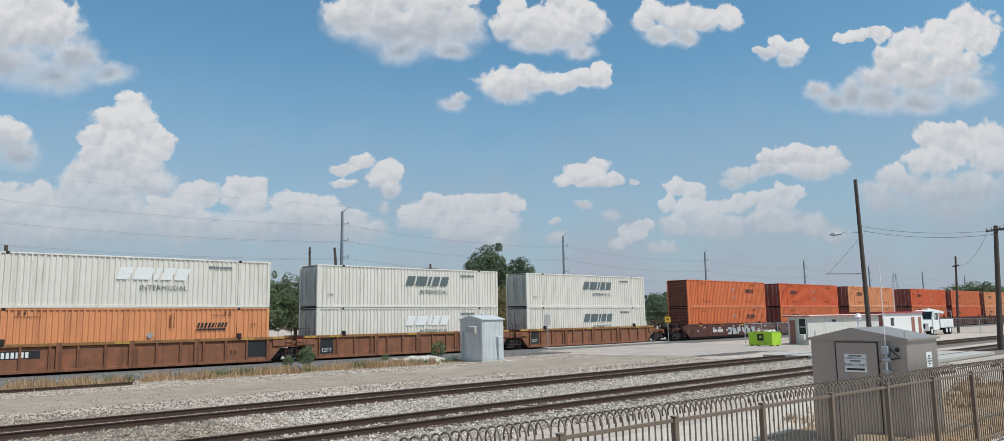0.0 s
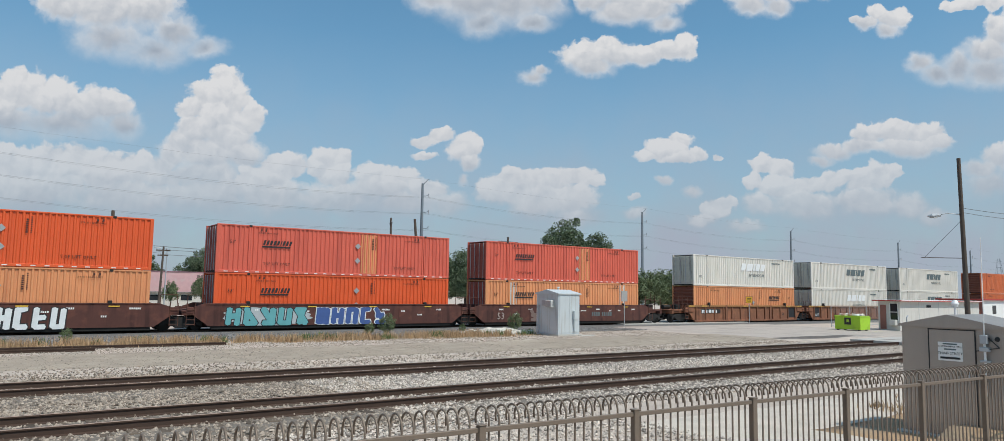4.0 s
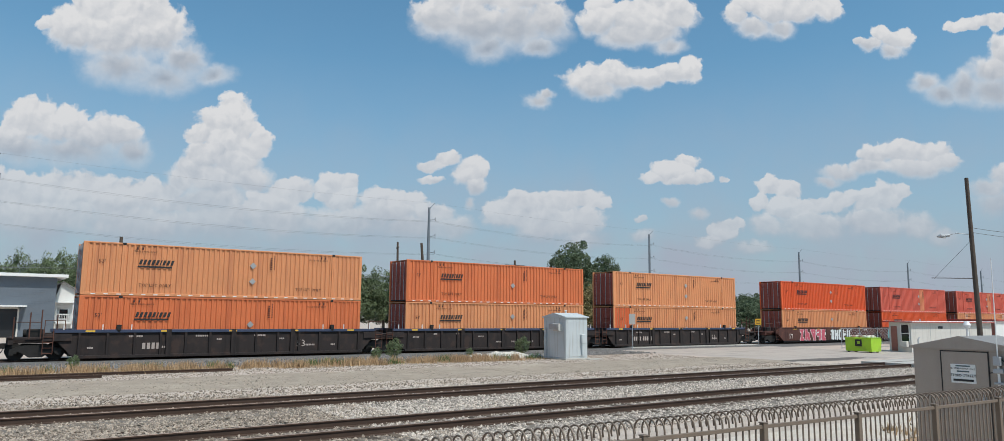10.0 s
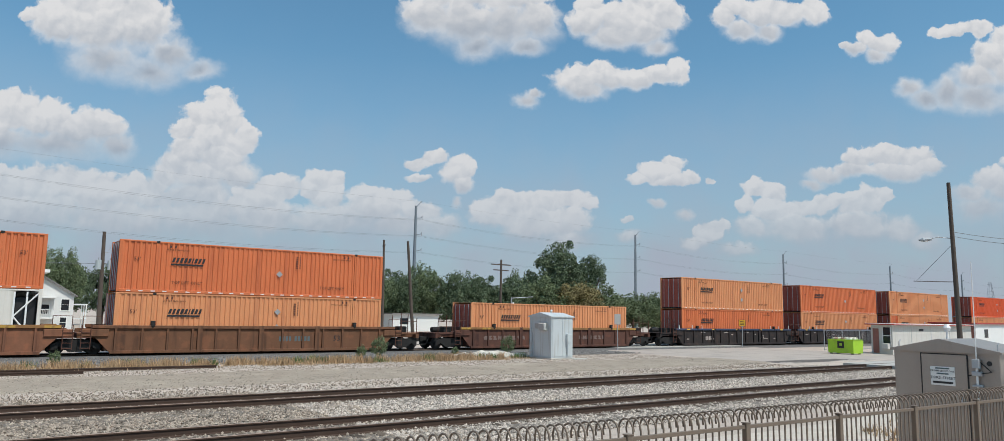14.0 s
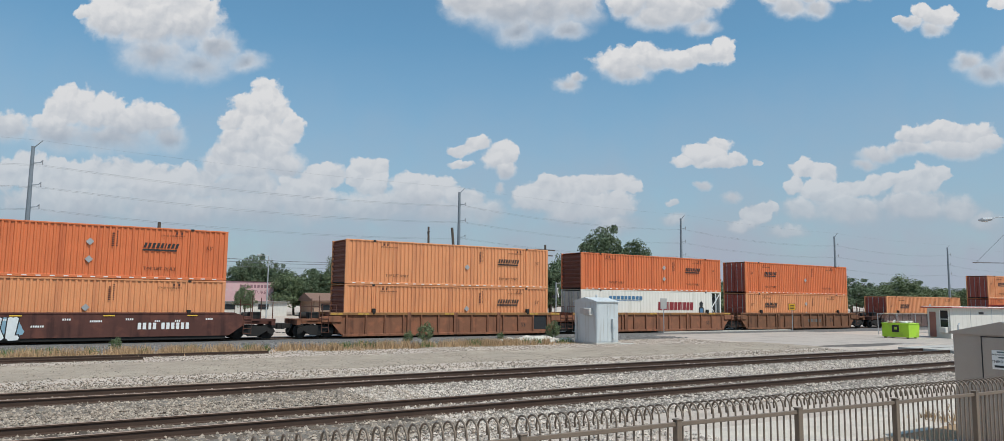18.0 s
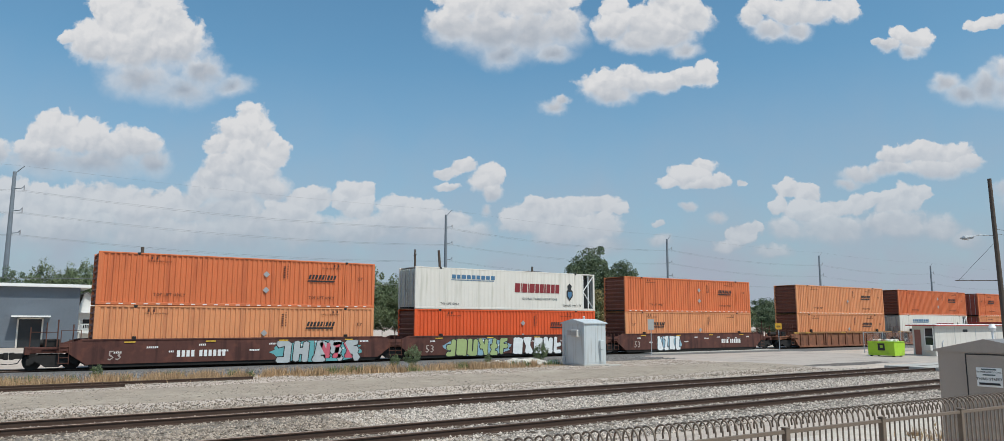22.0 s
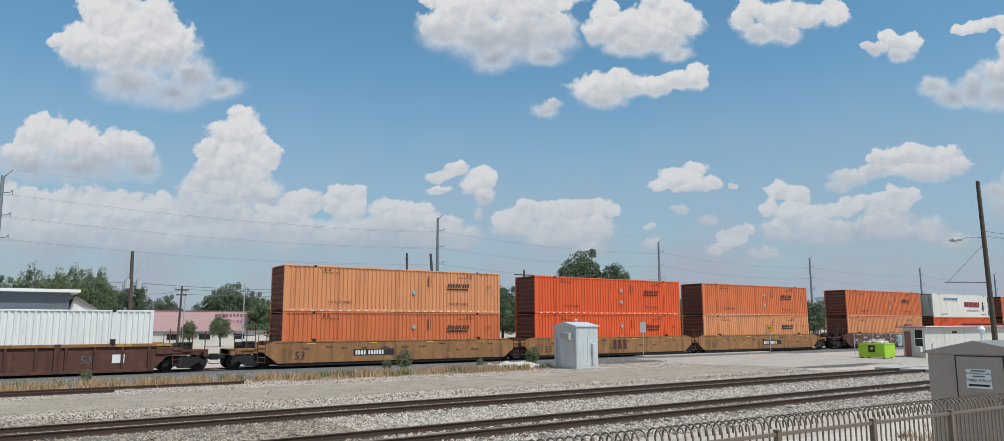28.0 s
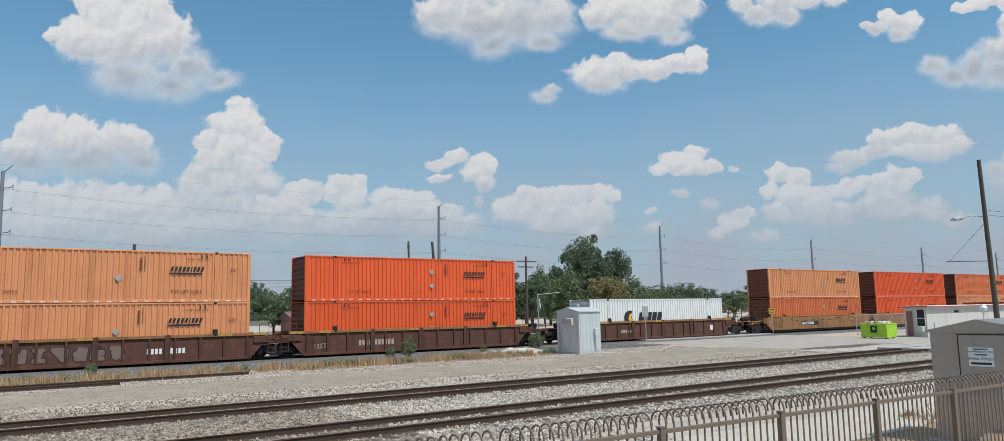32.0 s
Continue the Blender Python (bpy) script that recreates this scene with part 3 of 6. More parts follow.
# old spur rails that end in the dust
spur = empty("spur_rails", pose(0, 0, 0))
tagged(spur, "old rusty spur rails half buried in the dust", "rail", kind="structure")
for y, x1 in ((35.25, 9.7), (33.95, 4.2)):
    r = [(y - .07, -.03), (y + .07, -.03), (y + .012, .0), (y + .012, .09), (y + .036, .105), (y + .036, .14), (y - .036, .14), (y - .036, .105), (y - .012, .09), (y - .012, .0)]
    part("rail", prism(r, -40, x1), "rail", spur)


def stones(name, n, place, size, mat, label):
    """Many small broken stones in one mesh."""
    base = np.array([(1, 0, 0), (-1, 0, 0), (0, 1, 0), (0, -1, 0), (0, 0, 1), (0, 0, -1)], float)
    tri = np.array([(0, 2, 4), (2, 1, 4), (1, 3, 4), (3, 0, 4), (2, 0, 5), (1, 2, 5), (3, 1, 5), (0, 3, 5)])
    c = place(n)
    s = size * rng.uniform(.5, 1.35, (n, 1, 1))
    v = base[None] * rng.uniform(.55, 1.2, (n, 6, 3)) * s
    a = rng.uniform(0, 6.28, n)
    ca, sa = np.cos(a)[:, None], np.sin(a)[:, None]
    x = v[..., 0] * ca - v[..., 1] * sa
    y = v[..., 0] * sa + v[..., 1] * ca
    v = np.stack([x, y, v[..., 2] * .75], -1) + c[:, None, :]
    f = tri[None] + (np.arange(n) * 6)[:, None, None]
    me = bpy.data.meshes.new(name)
    me.from_pydata(v.reshape(-1, 3).tolist(), [], f.reshape(-1, 3).tolist())
    me.materials.append(MAT[mat])
    return tagged(new(name, me), label, "gravel", kind="stuff")


def bed(y0, y1, x0, x1, power=1.6, z=0.0):
    def place(n):
        x = x0 + (x1 - x0) * rng.random(n) ** power
        y = rng.uniform(y0, y1, n)
        return np.stack([x, y, z + rng.uniform(-.025, .025, n)], 1)
    return place


stones("ballast_stones", 70000, bed(13.2, 25.2, 8.0, 43.4, 1.25, -.06), .05, "ballast", "broken pale ballast stones around the near tracks")
stones("ballast_stones_old", 32000, bed(13.2, 25.2, -3, 9.5, 1.0, -.06), .05, "old_ballast", "broken brownish ballast stones around the near tracks")
stones("fence_stones", 10000, bed(5.5, 13.2, 2.5, 11.5, .9, 0.0), .045, "ballast", "broken ballast stones strewn behind the fence")
stones("shoulder_stones", 28000, bed(38.2, 44.6, -4, 41, 1.1, .01), .07, "dark_ballast", "broken grey ballast stones of the main line's shoulder")
stones("yard_stones", 46000, bed(25, 38.5, -3, 40, 1.1), .032, "old_ballast", "loose small stones scattered over the dirt yard")

# ---------- the train ----------
LEN, WID, HIGH = 16.154, 2.591, 2.896
CACHE = {}


def cached(key, make):
    if key not in CACHE:
        CACHE[key] = make()
    return CACHE[key]


def corrugated(x0, x1, z0, z1, y, out, pitch=.285, deep=.055):
    """A sheet with upright trapezoid ribs; out is -1 or 1, the side it faces."""
    n = max(1, round((x1 - x0) / pitch))
    p = (x1 - x0) / n
    verts, faces = [], []
    for k in range(n):
        for f, d in ((0, 0), (.28, 0), (.42, 1), (.86, 1)):
            x = x0 + (k + f) * p
            verts += [(x, y - out * d * deep, z0), (x, y - out * d * deep, z1)]
    verts += [(x1, y, z0), (x1, y, z1)]
    for k in range(len(verts) // 2 - 1):
        q = (2 * k, 2 * k + 2, 2 * k + 3, 2 * k + 1)
        faces.append(q if out < 0 else q[::-1])
    # a back skin gives it thickness
    o = len(verts)
    b = y - out * (deep + .02)
    verts += [(x0, b, z0), (x0, b, z1), (x1, b, z1), (x1, b, z0)]
    faces.append((o, o + 1, o + 2, o + 3) if out < 0 else (o + 3, o + 2, o + 1, o))
    return verts, faces


def corrugated_mesh(key, mat, *args, **kw):
    return cached((key, mat), lambda: from_arrays(key, *corrugated(*args, **kw), mat))


def word_mark(parent, label, ink, widths, x, z, h, gap, lean=.22, line=0.0, y=-.007):
    """A word mark without letters: leaning blocks, each a piece of its own, over an underline."""
    head = None
    if line:
        total = sum(widths) + gap * (len(widths) - 1)
        head = part("shipper_mark", cached(("mark_line", total, h, ink), lambda: mesh_of("shipper_mark", plate([(0, 0), (total, 0), (total + lean * line, line), (lean * line, line)], 0, .006), ink)), "", parent, label, m=pose(x - .2 * h, y, z - .25 * h - line))
    for q, w in enumerate(widths):
        pts = [(0, 0), (w, 0), (w, h), (0, h)]
        me = cached(("mark", w, h, lean, ink), lambda: mesh_of("mark_block", plate([(px + lean * pz, pz) for px, pz in pts], 0, .006), ink))
        if head is None:
            head = part("shipper_mark", me, "", parent, label, m=pose(x, y, z))
        else:
            part("mark_block", me, "", head, m=head.matrix_basis.inverted() @ pose(x, y, z))
        x += w + gap


def container(paint, end, logo, label, style="dry", trim=None):
    """A 53-foot domestic container. Its near bottom corner is its origin, x along the train."""
    c = empty("container")
    tagged(c, label, "container", "containers on the train")
    trim = trim or paint
    yc = .012
    if style == "reefer":
        part("side_panel", corrugated_mesh("reefer_near", paint, .18, LEN - 1.25, .16, HIGH - .085, .004, -1, pitch=.34, deep=.009), "", c)
        part("side_panel", corrugated_mesh("side_far", paint, .18, LEN - .18, .16, HIGH - .085, WID - yc, 1), "", c)
    else:
        part("side_panel", corrugated_mesh("side_near", paint, .18, LEN - .18, .16, HIGH - .085, yc, -1), "", c)
        part("side_panel", corrugated_mesh("side_far", paint, .18, LEN - .18, .16, HIGH - .085, WID - yc, 1), "", c)
    part("roof", cached(("roof", paint), lambda: mesh_of("roof", boxes((.1, LEN - .1, .06, WID - .06, HIGH - .05, HIGH - .012), *[(.5 + k * .62, .75 + k * .62, .2, WID - .2, HIGH - .012, HIGH - .002) for k in range(25)]), paint)), "", c)
    part("floor", cached("cfloor", lambda: mesh_of("floor", boxes((.1, LEN - .1, .06, WID - .06, .05, .14)), "grime")), "", c)
    for y in (0.0, WID - .1):
        part("top_rail", cached(("top_rail", trim, y), lambda: mesh_of("top_rail", boxes((.0, LEN, y, y + .1, HIGH - .085, HIGH), bevel=.012), trim)), "", c)
        part("bottom_rail", cached(("bottom_rail", trim, y), lambda: mesh_of("bottom_rail", boxes((.0, LEN, y, y + .1, .0, .16), bevel=.012), trim)), "", c)
    post = cached(("post", trim), lambda: mesh_of("corner_post", boxes((0, .18, -.004, .12, .004, HIGH - .004), bevel=.015), trim))
    cast = cached("cast", lambda: mesh_of("corner_casting", boxes((-.09, .09, -.012, .13, HIGH - .12, HIGH + .015), bevel=.012), "grime"))
    lift = cached(("lift", trim), lambda: mesh_of("lift_post", boxes((-.09, -.03, -.006, .06, .1, HIGH - .1), (.03, .09, -.006, .06, .1, HIGH - .1), (-.03, .03, .02, .06, .1, HIGH - .1)), trim))
    for x in (0, LEN - .18):
        for y in (0, WID - .116):
            part("corner_post", post, "", c, m=pose(x, y, 0))
    for x in (1.98, LEN - 1.98):
        part("lift_post", lift, "", c, m=pose(x, 0, 0))
        part("corner_casting", cast, "", c, "dark lifting casting", m=pose(x, 0, 0))
        part("corner_casting", cast, "", c, "dark lifting casting", m=pose(x, WID - .118, 0))
    # ends
    door_paint = {"cream": "end_cream", "bison_white": "bison_white"}.get(paint, "end_dark")
    front_x = LEN if end == "door" else 0.0
    door_x = LEN - front_x
    sgn = 1 if door_x else -1

    # front ends of orange boxes take the colour with shade painted in
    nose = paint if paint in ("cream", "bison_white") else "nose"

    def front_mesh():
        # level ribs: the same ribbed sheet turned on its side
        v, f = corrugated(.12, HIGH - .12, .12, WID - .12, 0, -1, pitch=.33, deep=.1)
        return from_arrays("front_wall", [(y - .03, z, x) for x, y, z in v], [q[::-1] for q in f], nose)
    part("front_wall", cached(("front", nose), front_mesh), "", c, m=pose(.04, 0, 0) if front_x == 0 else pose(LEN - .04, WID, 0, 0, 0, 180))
    for k in (0, 1):
        d = part("door", cached(("door", door_paint), lambda: mesh_of("door", boxes((0, .05, .02, WID / 2 - .14, .12, HIGH - .14), *[(-.025, .0, .06, WID / 2 - .18, .3 + q * .52, .62 + q * .52) for q in range(5)], bevel=.008), door_paint)), "", c,
                 m=(pose(.05, .12 + k * (WID / 2 - .12), 0) if sgn < 0 else pose(LEN - .05, WID - .12 - k * (WID / 2 - .12), 0, 0, 0, 180)))
        for y in (.28, .82):
            part("lock_rod", cached("rod", lambda: mesh_of("lock_rod", tubes(((-.05, 0, .1), (-.05, 0, HIGH - .12), .022)), "steel")), "", d, m=pose(0, y, 0))
    # markings on the near side
    up = -.007
    if logo in ("left", "right"):
        lx = 2.75 if logo == "left" else LEN - 4.5
        word_mark(c, "black slanted lettering blocks with an underline", "ink", (.13, .13, .14, .14, .13, .06, .13, .13, .13), lx, 1.75, .28, .08, .3, .1, up)
        part("size_mark", lettering("53'", .30, "ink_maroon"), "", c, m=pose(.95 if logo == "left" else LEN - 1.0, up, 1.75))
        for x in (2.75, LEN - 2.7):
            part("handling_mark", lettering("TOP LIFT ONLY", .24, "ink_maroon"), "", c, m=pose(x + (.9 if x < 8 else -.9), up, .52))
            part("handling_mark", lettering("STACK 3 HIGH ONLY", .13, "ink_maroon"), "", c, m=pose(x + (.3 if x < 8 else -.3), up, 2.42))
            for dx in (-.15, .12):
                part("handling_mark", cached("lashing", lambda: mesh_of("handling_mark", boxes((0, .09, 0, .006, 0, .14)), "ink_maroon")), "", c, m=pose(x + dx, up, 2.56))
        for z in ((1.0, 1.95) if random.random() < .6 else (1.35,)):
            part("placard_holder", cached("placard", lambda: mesh_of("placard_holder", plate([(-.2, 0), (0, -.2), (.2, 0), (0, .2)], up - .02, up), "plate")), "", c, "bare metal diamond placard holder", m=pose(LEN * .56, 0, z))
        tagged(part("tall_mark", cached("tallmark", lambda: mesh_of("number_mark", boxes(*[(.0, .1, 0, .006, q * .11, q * .11 + .08) for q in range(7)], *[(.22, .28, 0, .006, q * .1, q * .1 + .06) for q in range(9)]), "ink_maroon")), "", c, m=pose(LEN * .60 + .4, up, 1.75)), kind="stuff")
        tagged(part("reflector_tape", cached("tape", lambda: mesh_of("reflector_tape", boxes(*[(.5 + q * .62, .72 + q * .62, -.006, .0, .05, .1) for q in range(25)]), "ink_white")), "", c), kind="stuff")
    elif logo in ("swift_grey", "swift_white"):
        ink = "ink_grey" if logo == "swift_grey" else "ink_white"
        word_mark(c, "large slanted lettering blocks", ink, (.7, .95, .24, .6, .68), LEN * .44, 1.6, .70, .16, .35, 0, up)
        if style != "plain":
            part("service_word", lettering("INTERMODAL", .42, "ink_grey"), "", c, m=pose(LEN * .6, up, 1.0))
        part("size_mark", lettering("53ft", .3, "ink_grey"), "", c, m=pose(1.0, up, .75))
        part("number_mark", cached("number_g", lambda: mesh_of("number_mark", boxes(*[(q * .13, q * .13 + .09, 0, .006, 0, .15) for q in range(11)]), "ink_grey")), "", c, m=pose(LEN - 3.9, up, 2.35))
    elif logo == "reefer":
        word_mark(c, "dark red lettering blocks", "ink_red", (.46, .08, .44, .08, .48, .36, .36, .14, .36, .36, .38), 8.3, 1.3, .68, .07, .06, 0, up - .006)
        part("service_word", lettering("GLOBAL TRANSPORTATION", .26, "ink_grey"), "", c, m=pose(10.6, up - .006, .75))
        word_mark(c, "pale blue lettering blocks", "ink_blue", (.3, .28, .36, .3, .3, .3, .32, .32, .32), 2.9, 2.15, .28, .1, .0, .04, up - .006)
        part("crest", cached("crest", lambda: mesh_of("crest", plate([(-.3, .1), (-.3, .5), (-.15, .62), (-.22, .9), (0, 1.1), (.22, .9), (.15, .62), (.3, .5), (.3, .1), (0, -.25)], up - .02, up - .006), "ink")), "", c, "dark heraldic shield", m=pose(13.55, 0, 1.0))
        part("crest", cached("crest2", lambda: mesh_of("crest", plate([(-.2, .15), (-.2, .45), (.2, .45), (.2, .15), (0, -.1)], up - .026, up - .021), "ink_blue")), "", c, "blue shield", m=pose(13.55, 0, 1.0))
        for x in (2.75, 13.6):
            part("handling_mark", lettering("TOP LIFT ONLY", .22, "ink"), "", c, m=pose(x, up - .006, .3))
        part("size_mark", lettering("53'", .26, "ink"), "", c, m=pose(LEN - 1.55, up - .006, .3))
        # open frame round the cooling unit
        part("unit_frame", cached("uframe", lambda: mesh_of("unit_frame", boxes((LEN - 1.25, LEN - 1.17, .0, .08, .16, HIGH - .13), (LEN - .7, LEN - .62, .02, .08, .16, HIGH - .13)), "white")), "", c)
        part("brace", cached("ubrace", lambda: mesh_of("brace", tubes(((LEN - 1.2, .05, 1.5), (LEN - .16, .05, .2), .04), ((LEN - 1.2, .05, 1.5), (LEN - .16, .05, 2.7), .04)), "white")), "", c)
        part("cooling_unit", cached("cool", lambda: mesh_of("cooling_unit", boxes((LEN - 1.15, LEN - .2, .35, WID - .3, .2, 2.5), bevel=.04), "black")), "", c)
    elif logo == "bison":
        word_mark(c, "large black slanted lettering blocks", "ink", (.62, .2, .46, .52, .52), 5.3, 1.0, .78, .1, .3, 0, up)
        part("shipper_mark", cached("bisonlogo", lambda: mesh_of("shipper_mark", plate([(0, .55), (.15, .95), (.55, 1.15), (1.0, 1.1), (.85, .75), (.95, .4), (.75, .05), (.35, .1), (.12, .3)], up - .006, up), "ink")), "", c, "black beast head roundel", m=pose(3.7, 0, .8))
        part("shipper_mark", cached("bisongold", lambda: mesh_of("shipper_mark", plate([(.45, .45), (.55, .8), (.85, .95), (.75, .6), (.85, .35), (.6, .2)], up - .012, up - .007), "stripe")), "", c, "gold curve", m=pose(3.75, 0, .8))
        part("size_mark", lettering("53'", .34, "ink_grey"), "", c, m=pose(1.2, up, .8))
        part("size_mark", lettering("53'", .34, "ink_grey"), "", c, m=pose(LEN - 1.2, up, .8))

    return c


def truck(parent, x):
    """A four-wheel truck: side frames, bolster, axles and wheels."""
    t = part("truck", cached("bolster", lambda: mesh_of("truck", boxes((-.28, .28, .25, 2.3, .42, .75), bevel=.03), "grime")), "", parent, m=pose(x, 0, 0))
    frame_mesh = cached("sideframe", lambda: mesh_of("side_frame", plate([(-1.15, .42), (-1.15, .72), (-.55, .92), (.55, .92), (1.15, .72), (1.15, .42), (.95, .42), (.8, .62), (.45, .42), (.3, .3), (-.3, .3), (-.45, .42), (-.8, .62), (-.95, .42)], -.09, .09), "grime"))
    wheel = cached("wheel", lambda: mesh_of("wheel", tubes(((0, -.07, 0), (0, .07, 0), .42), ((0, -.1, 0), (0, -.06, 0), .16), sides=20), "grime"))
    spring = cached("spring", lambda: mesh_of("spring", tubes(((-.13, 0, .34), (-.13, 0, .62), .06), ((.13, 0, .34), (.13, 0, .62), .06), ((0, 0, .34), (0, 0, .62), .06)), "well_rust"))
    for y in (.22, 2.37):
        part("side_frame", frame_mesh, "", t, m=pose(0, y, 0))
        part("spring", spring, "", t, m=pose(0, y, 0))
    for dx in (-.89, .89):
        part("axle", cached("axle", lambda: mesh_of("axle", tubes(((0, .1, 0), (0, 2.5, 0), .08)), "grime")), "", t, m=pose(dx, 0, .56))
        for y in (.54, 2.05):
            part("wheel", wheel, "", t, m=pose(dx, y, .56))


def spray(parent, seed, w, h, n, fill, edge, at, halo=None):
    """Sprayed lettering without a word: bold strokes with a dark edge, letter by letter, over a loose cloud of colour."""
    r = random.Random(seed)
    step = w / n

    def blob(outline, depth):
        bm = bmesh.new()
        for pts, y in outline:
            f = bm.faces.new([bm.verts.new((px, y, min(h, max(0.0, pz)))) for px, pz in pts])
            ext = bmesh.ops.extrude_face_region(bm, geom=[f])
            bmesh.ops.translate(bm, verts=[v for v in ext["geom"] if isinstance(v, bmesh.types.BMVert)], vec=(0, depth, 0))
        bmesh.ops.recalc_face_normals(bm, faces=bm.faces)
        return bm

    def stroke(x0, z0, x1, z1, t, g):
        d = Vector((x1 - x0, z1 - z0)).normalized()
        s_ = Vector((-d.y, d.x)) * (t + g)
        a_, b_ = Vector((x0, z0)) - d * g, Vector((x1, z1)) + d * g
        return [tuple(a_ + s_), tuple(a_ - d * t * .5), tuple(a_ - s_), tuple(b_ - s_), tuple(b_ + d * t * .5), tuple(b_ + s_)]

    if halo:
        pts = [(w / 2 + (w * .54) * math.cos(q * .2094) * r.uniform(.9, 1.05), h / 2 + h * .6 * math.sin(q * .2094) * r.uniform(.75, 1.0)) for q in range(30)]
        part("graffiti", blob([(pts, 0)], .002), halo, parent, "sprayed background cloud", m=at @ pose(0, .004, 0))
    for k in range(n):
        x = (k + .5) * step
        t = step * r.uniform(.15, .20)
        forms = ((-.28, .1, -.2, .95), (.22, .05, .3, .9), (-.25, .85, .25, .95), (-.25, .5, .28, .55), (-.28, .1, .28, .12), (-.3, .95, .3, .08), (-.1, .1, .1, .95))
        lines = r.sample(forms, 3)
        for g, ink, y in ((.055, edge, 0.0), (0.0, fill, -.006)):
            shapes = [(stroke(x + a * step, c * h, x + b * step, d * h, t, g), y - q * .0007) for q, (a, c, b, d) in enumerate(lines)]
            part("graffiti_letter", blob(shapes, .002), ink, parent, m=at)


def well_car(style, paint, sill, left, right, label, tags=()):
    """One well unit under a container; local x = 0 at the container's left end. Ends are 'joint' or 'coupler'."""
    u = empty("well_car")
    tagged(u, label, "well car", "well cars of the train")
    out = -.21
    for y, o in ((out, 1), (WID - out, -1)):
        if style == "ribbed":
            part("side_sheet", cached(("sheet", paint, o), lambda: mesh_of("side_sheet", plate([(-.95, 1.2), (-.95, 1.6), (LEN + .95, 1.6), (LEN + .95, 1.2), (LEN + .12, .3), (-.12, .3)], y + o * .1, y + o * .12), paint)), "", u)
            part("bottom_chord", cached(("bchord", paint, o), lambda: mesh_of("bottom_chord", boxes((-.1, LEN + .1, min(y, y + o * .16), max(y, y + o * .16), .2, .36), bevel=.012), paint)), "", u)
            part("top_chord", cached(("tchord", sill, o), lambda: mesh_of("top_chord", boxes((-1.0, LEN + 1.0, min(y, y + o * .17), max(y, y + o * .17), 1.55, 1.72), bevel=.015), sill)), "", u)
            if o == 1:
                post = cached(("rib", paint), lambda: mesh_of("rib", boxes((-.06, .06, y + .005, y + .11, .34, 1.57), bevel=.01), paint))
                if sill == "sill_yellow":
                    for k in (-.9, .9, 7.2, LEN - 1.8, LEN + .2):
                        part("yellow_marker", cached("ymark", lambda: mesh_of("yellow_marker", boxes((0, .75, -.006, 0, 0, .13)), "faded_yellow")), "", u, "worn yellow reflective marker", m=pose(k, y - .001, 1.57))
                wide = cached(("wide_post", paint), lambda: mesh_of("wide_post", boxes((-.14, .14, y - .012, y + .11, .22, 1.73), bevel=.012), paint))
                for k in (LEN * .28, LEN * .5, LEN * .72):
                    part("wide_post", wide, "", u, m=pose(k, 0, 0))
                for k in (1.98, LEN - 1.98):
                    part("lock_block", cached("lockb", lambda: mesh_of("lock_block", boxes((-.12, .12, y - .02, y + .16, 1.72, 1.98), (-.05, .05, y - .03, y + .1, 1.6, 1.74), bevel=.02), "grime")), "", u, m=pose(k, 0, 0))
                for k in range(13):
                    part("rib", post, "", u, m=pose(.15 + k * (LEN - .3) / 12, 0, 0))
        else:
            shape = [(-1.15, 1.05), (-1.15, 1.5), (-.5, 1.72), (LEN + .5, 1.72), (LEN + 1.15, 1.5), (LEN + 1.15, 1.05), (LEN + .25, .40), (-.25, .40)]
            part("side_sheet", cached(("smooth", paint, o), lambda: mesh_of("side_sheet", plate(shape, y, y + o * .08), paint)), "", u)
            part("top_chord", cached(("stop", sill, o), lambda: mesh_of("top_chord", boxes((-.5, LEN + .5, min(y - o * .03, y + o * .12), max(y - o * .03, y + o * .12), 1.64, 1.725), bevel=.01), sill)), "", u)
            # black chord: dark underframe, with the shade under the sheet put into its colour
            part("bottom_chord", cached(("sbot", paint, o), lambda: mesh_of("bottom_chord", boxes((-.1, LEN + .1, min(y + o * .06, y + o * .24), max(y + o * .06, y + o * .24), .20, .41), bevel=.03), "grime")), "", u)
            if o == 1:
                for k in range(4):
                    part("reflector_tape", cached("ytape", lambda: mesh_of("reflector_tape", boxes((0, .55, -.006, 0, 0, .06)), "stripe")), "", u, m=pose(1.5 + k * 4.2, y - .03 - .001, 1.52))
    part("well_floor", cached("wfloor", lambda: mesh_of("well_floor", boxes((.0, LEN, .0, WID, .3, .42), *[(k * 2.2 + .3, k * 2.2 + .7, -.1, WID + .1, .24, .3) for k in range(8)]), "grime")), "", u)
    for side, kind in ((0, left), (1, right)):
        reach = 1.62 if kind == "joint" else 3.0
        sx = -1 if side == 0 else 1
        e = 0 if side == 0 else LEN

        def span(a, b):
            p, q = e + sx * a, e + sx * b
            return min(p, q), max(p, q)
        part("bulkhead", cached(("bulk", paint, side), lambda: mesh_of("bulkhead", boxes((*span(.22, .34), -.05, WID + .05, .4, 1.7)), paint)), "", u)
        part("end_platform", cached(("plat", paint, side, kind), lambda: mesh_of("end_platform", boxes((*span(.3, reach), .45, WID - .45, 1.0, 1.3), (*span(.3, 1.25), -.1, WID + .1, 1.28, 1.36), bevel=.015), paint)), "", u)
        for q, (ya, yb) in enumerate(((-.2, -.08), (WID + .08, WID + .2))):
            part("side_arm", cached(("arm", paint, side, kind, q), lambda: mesh_of("side_arm", boxes((*span(.2, min(reach, 1.5)), ya, yb, 1.12, 1.5), bevel=.02), paint)), "", u)
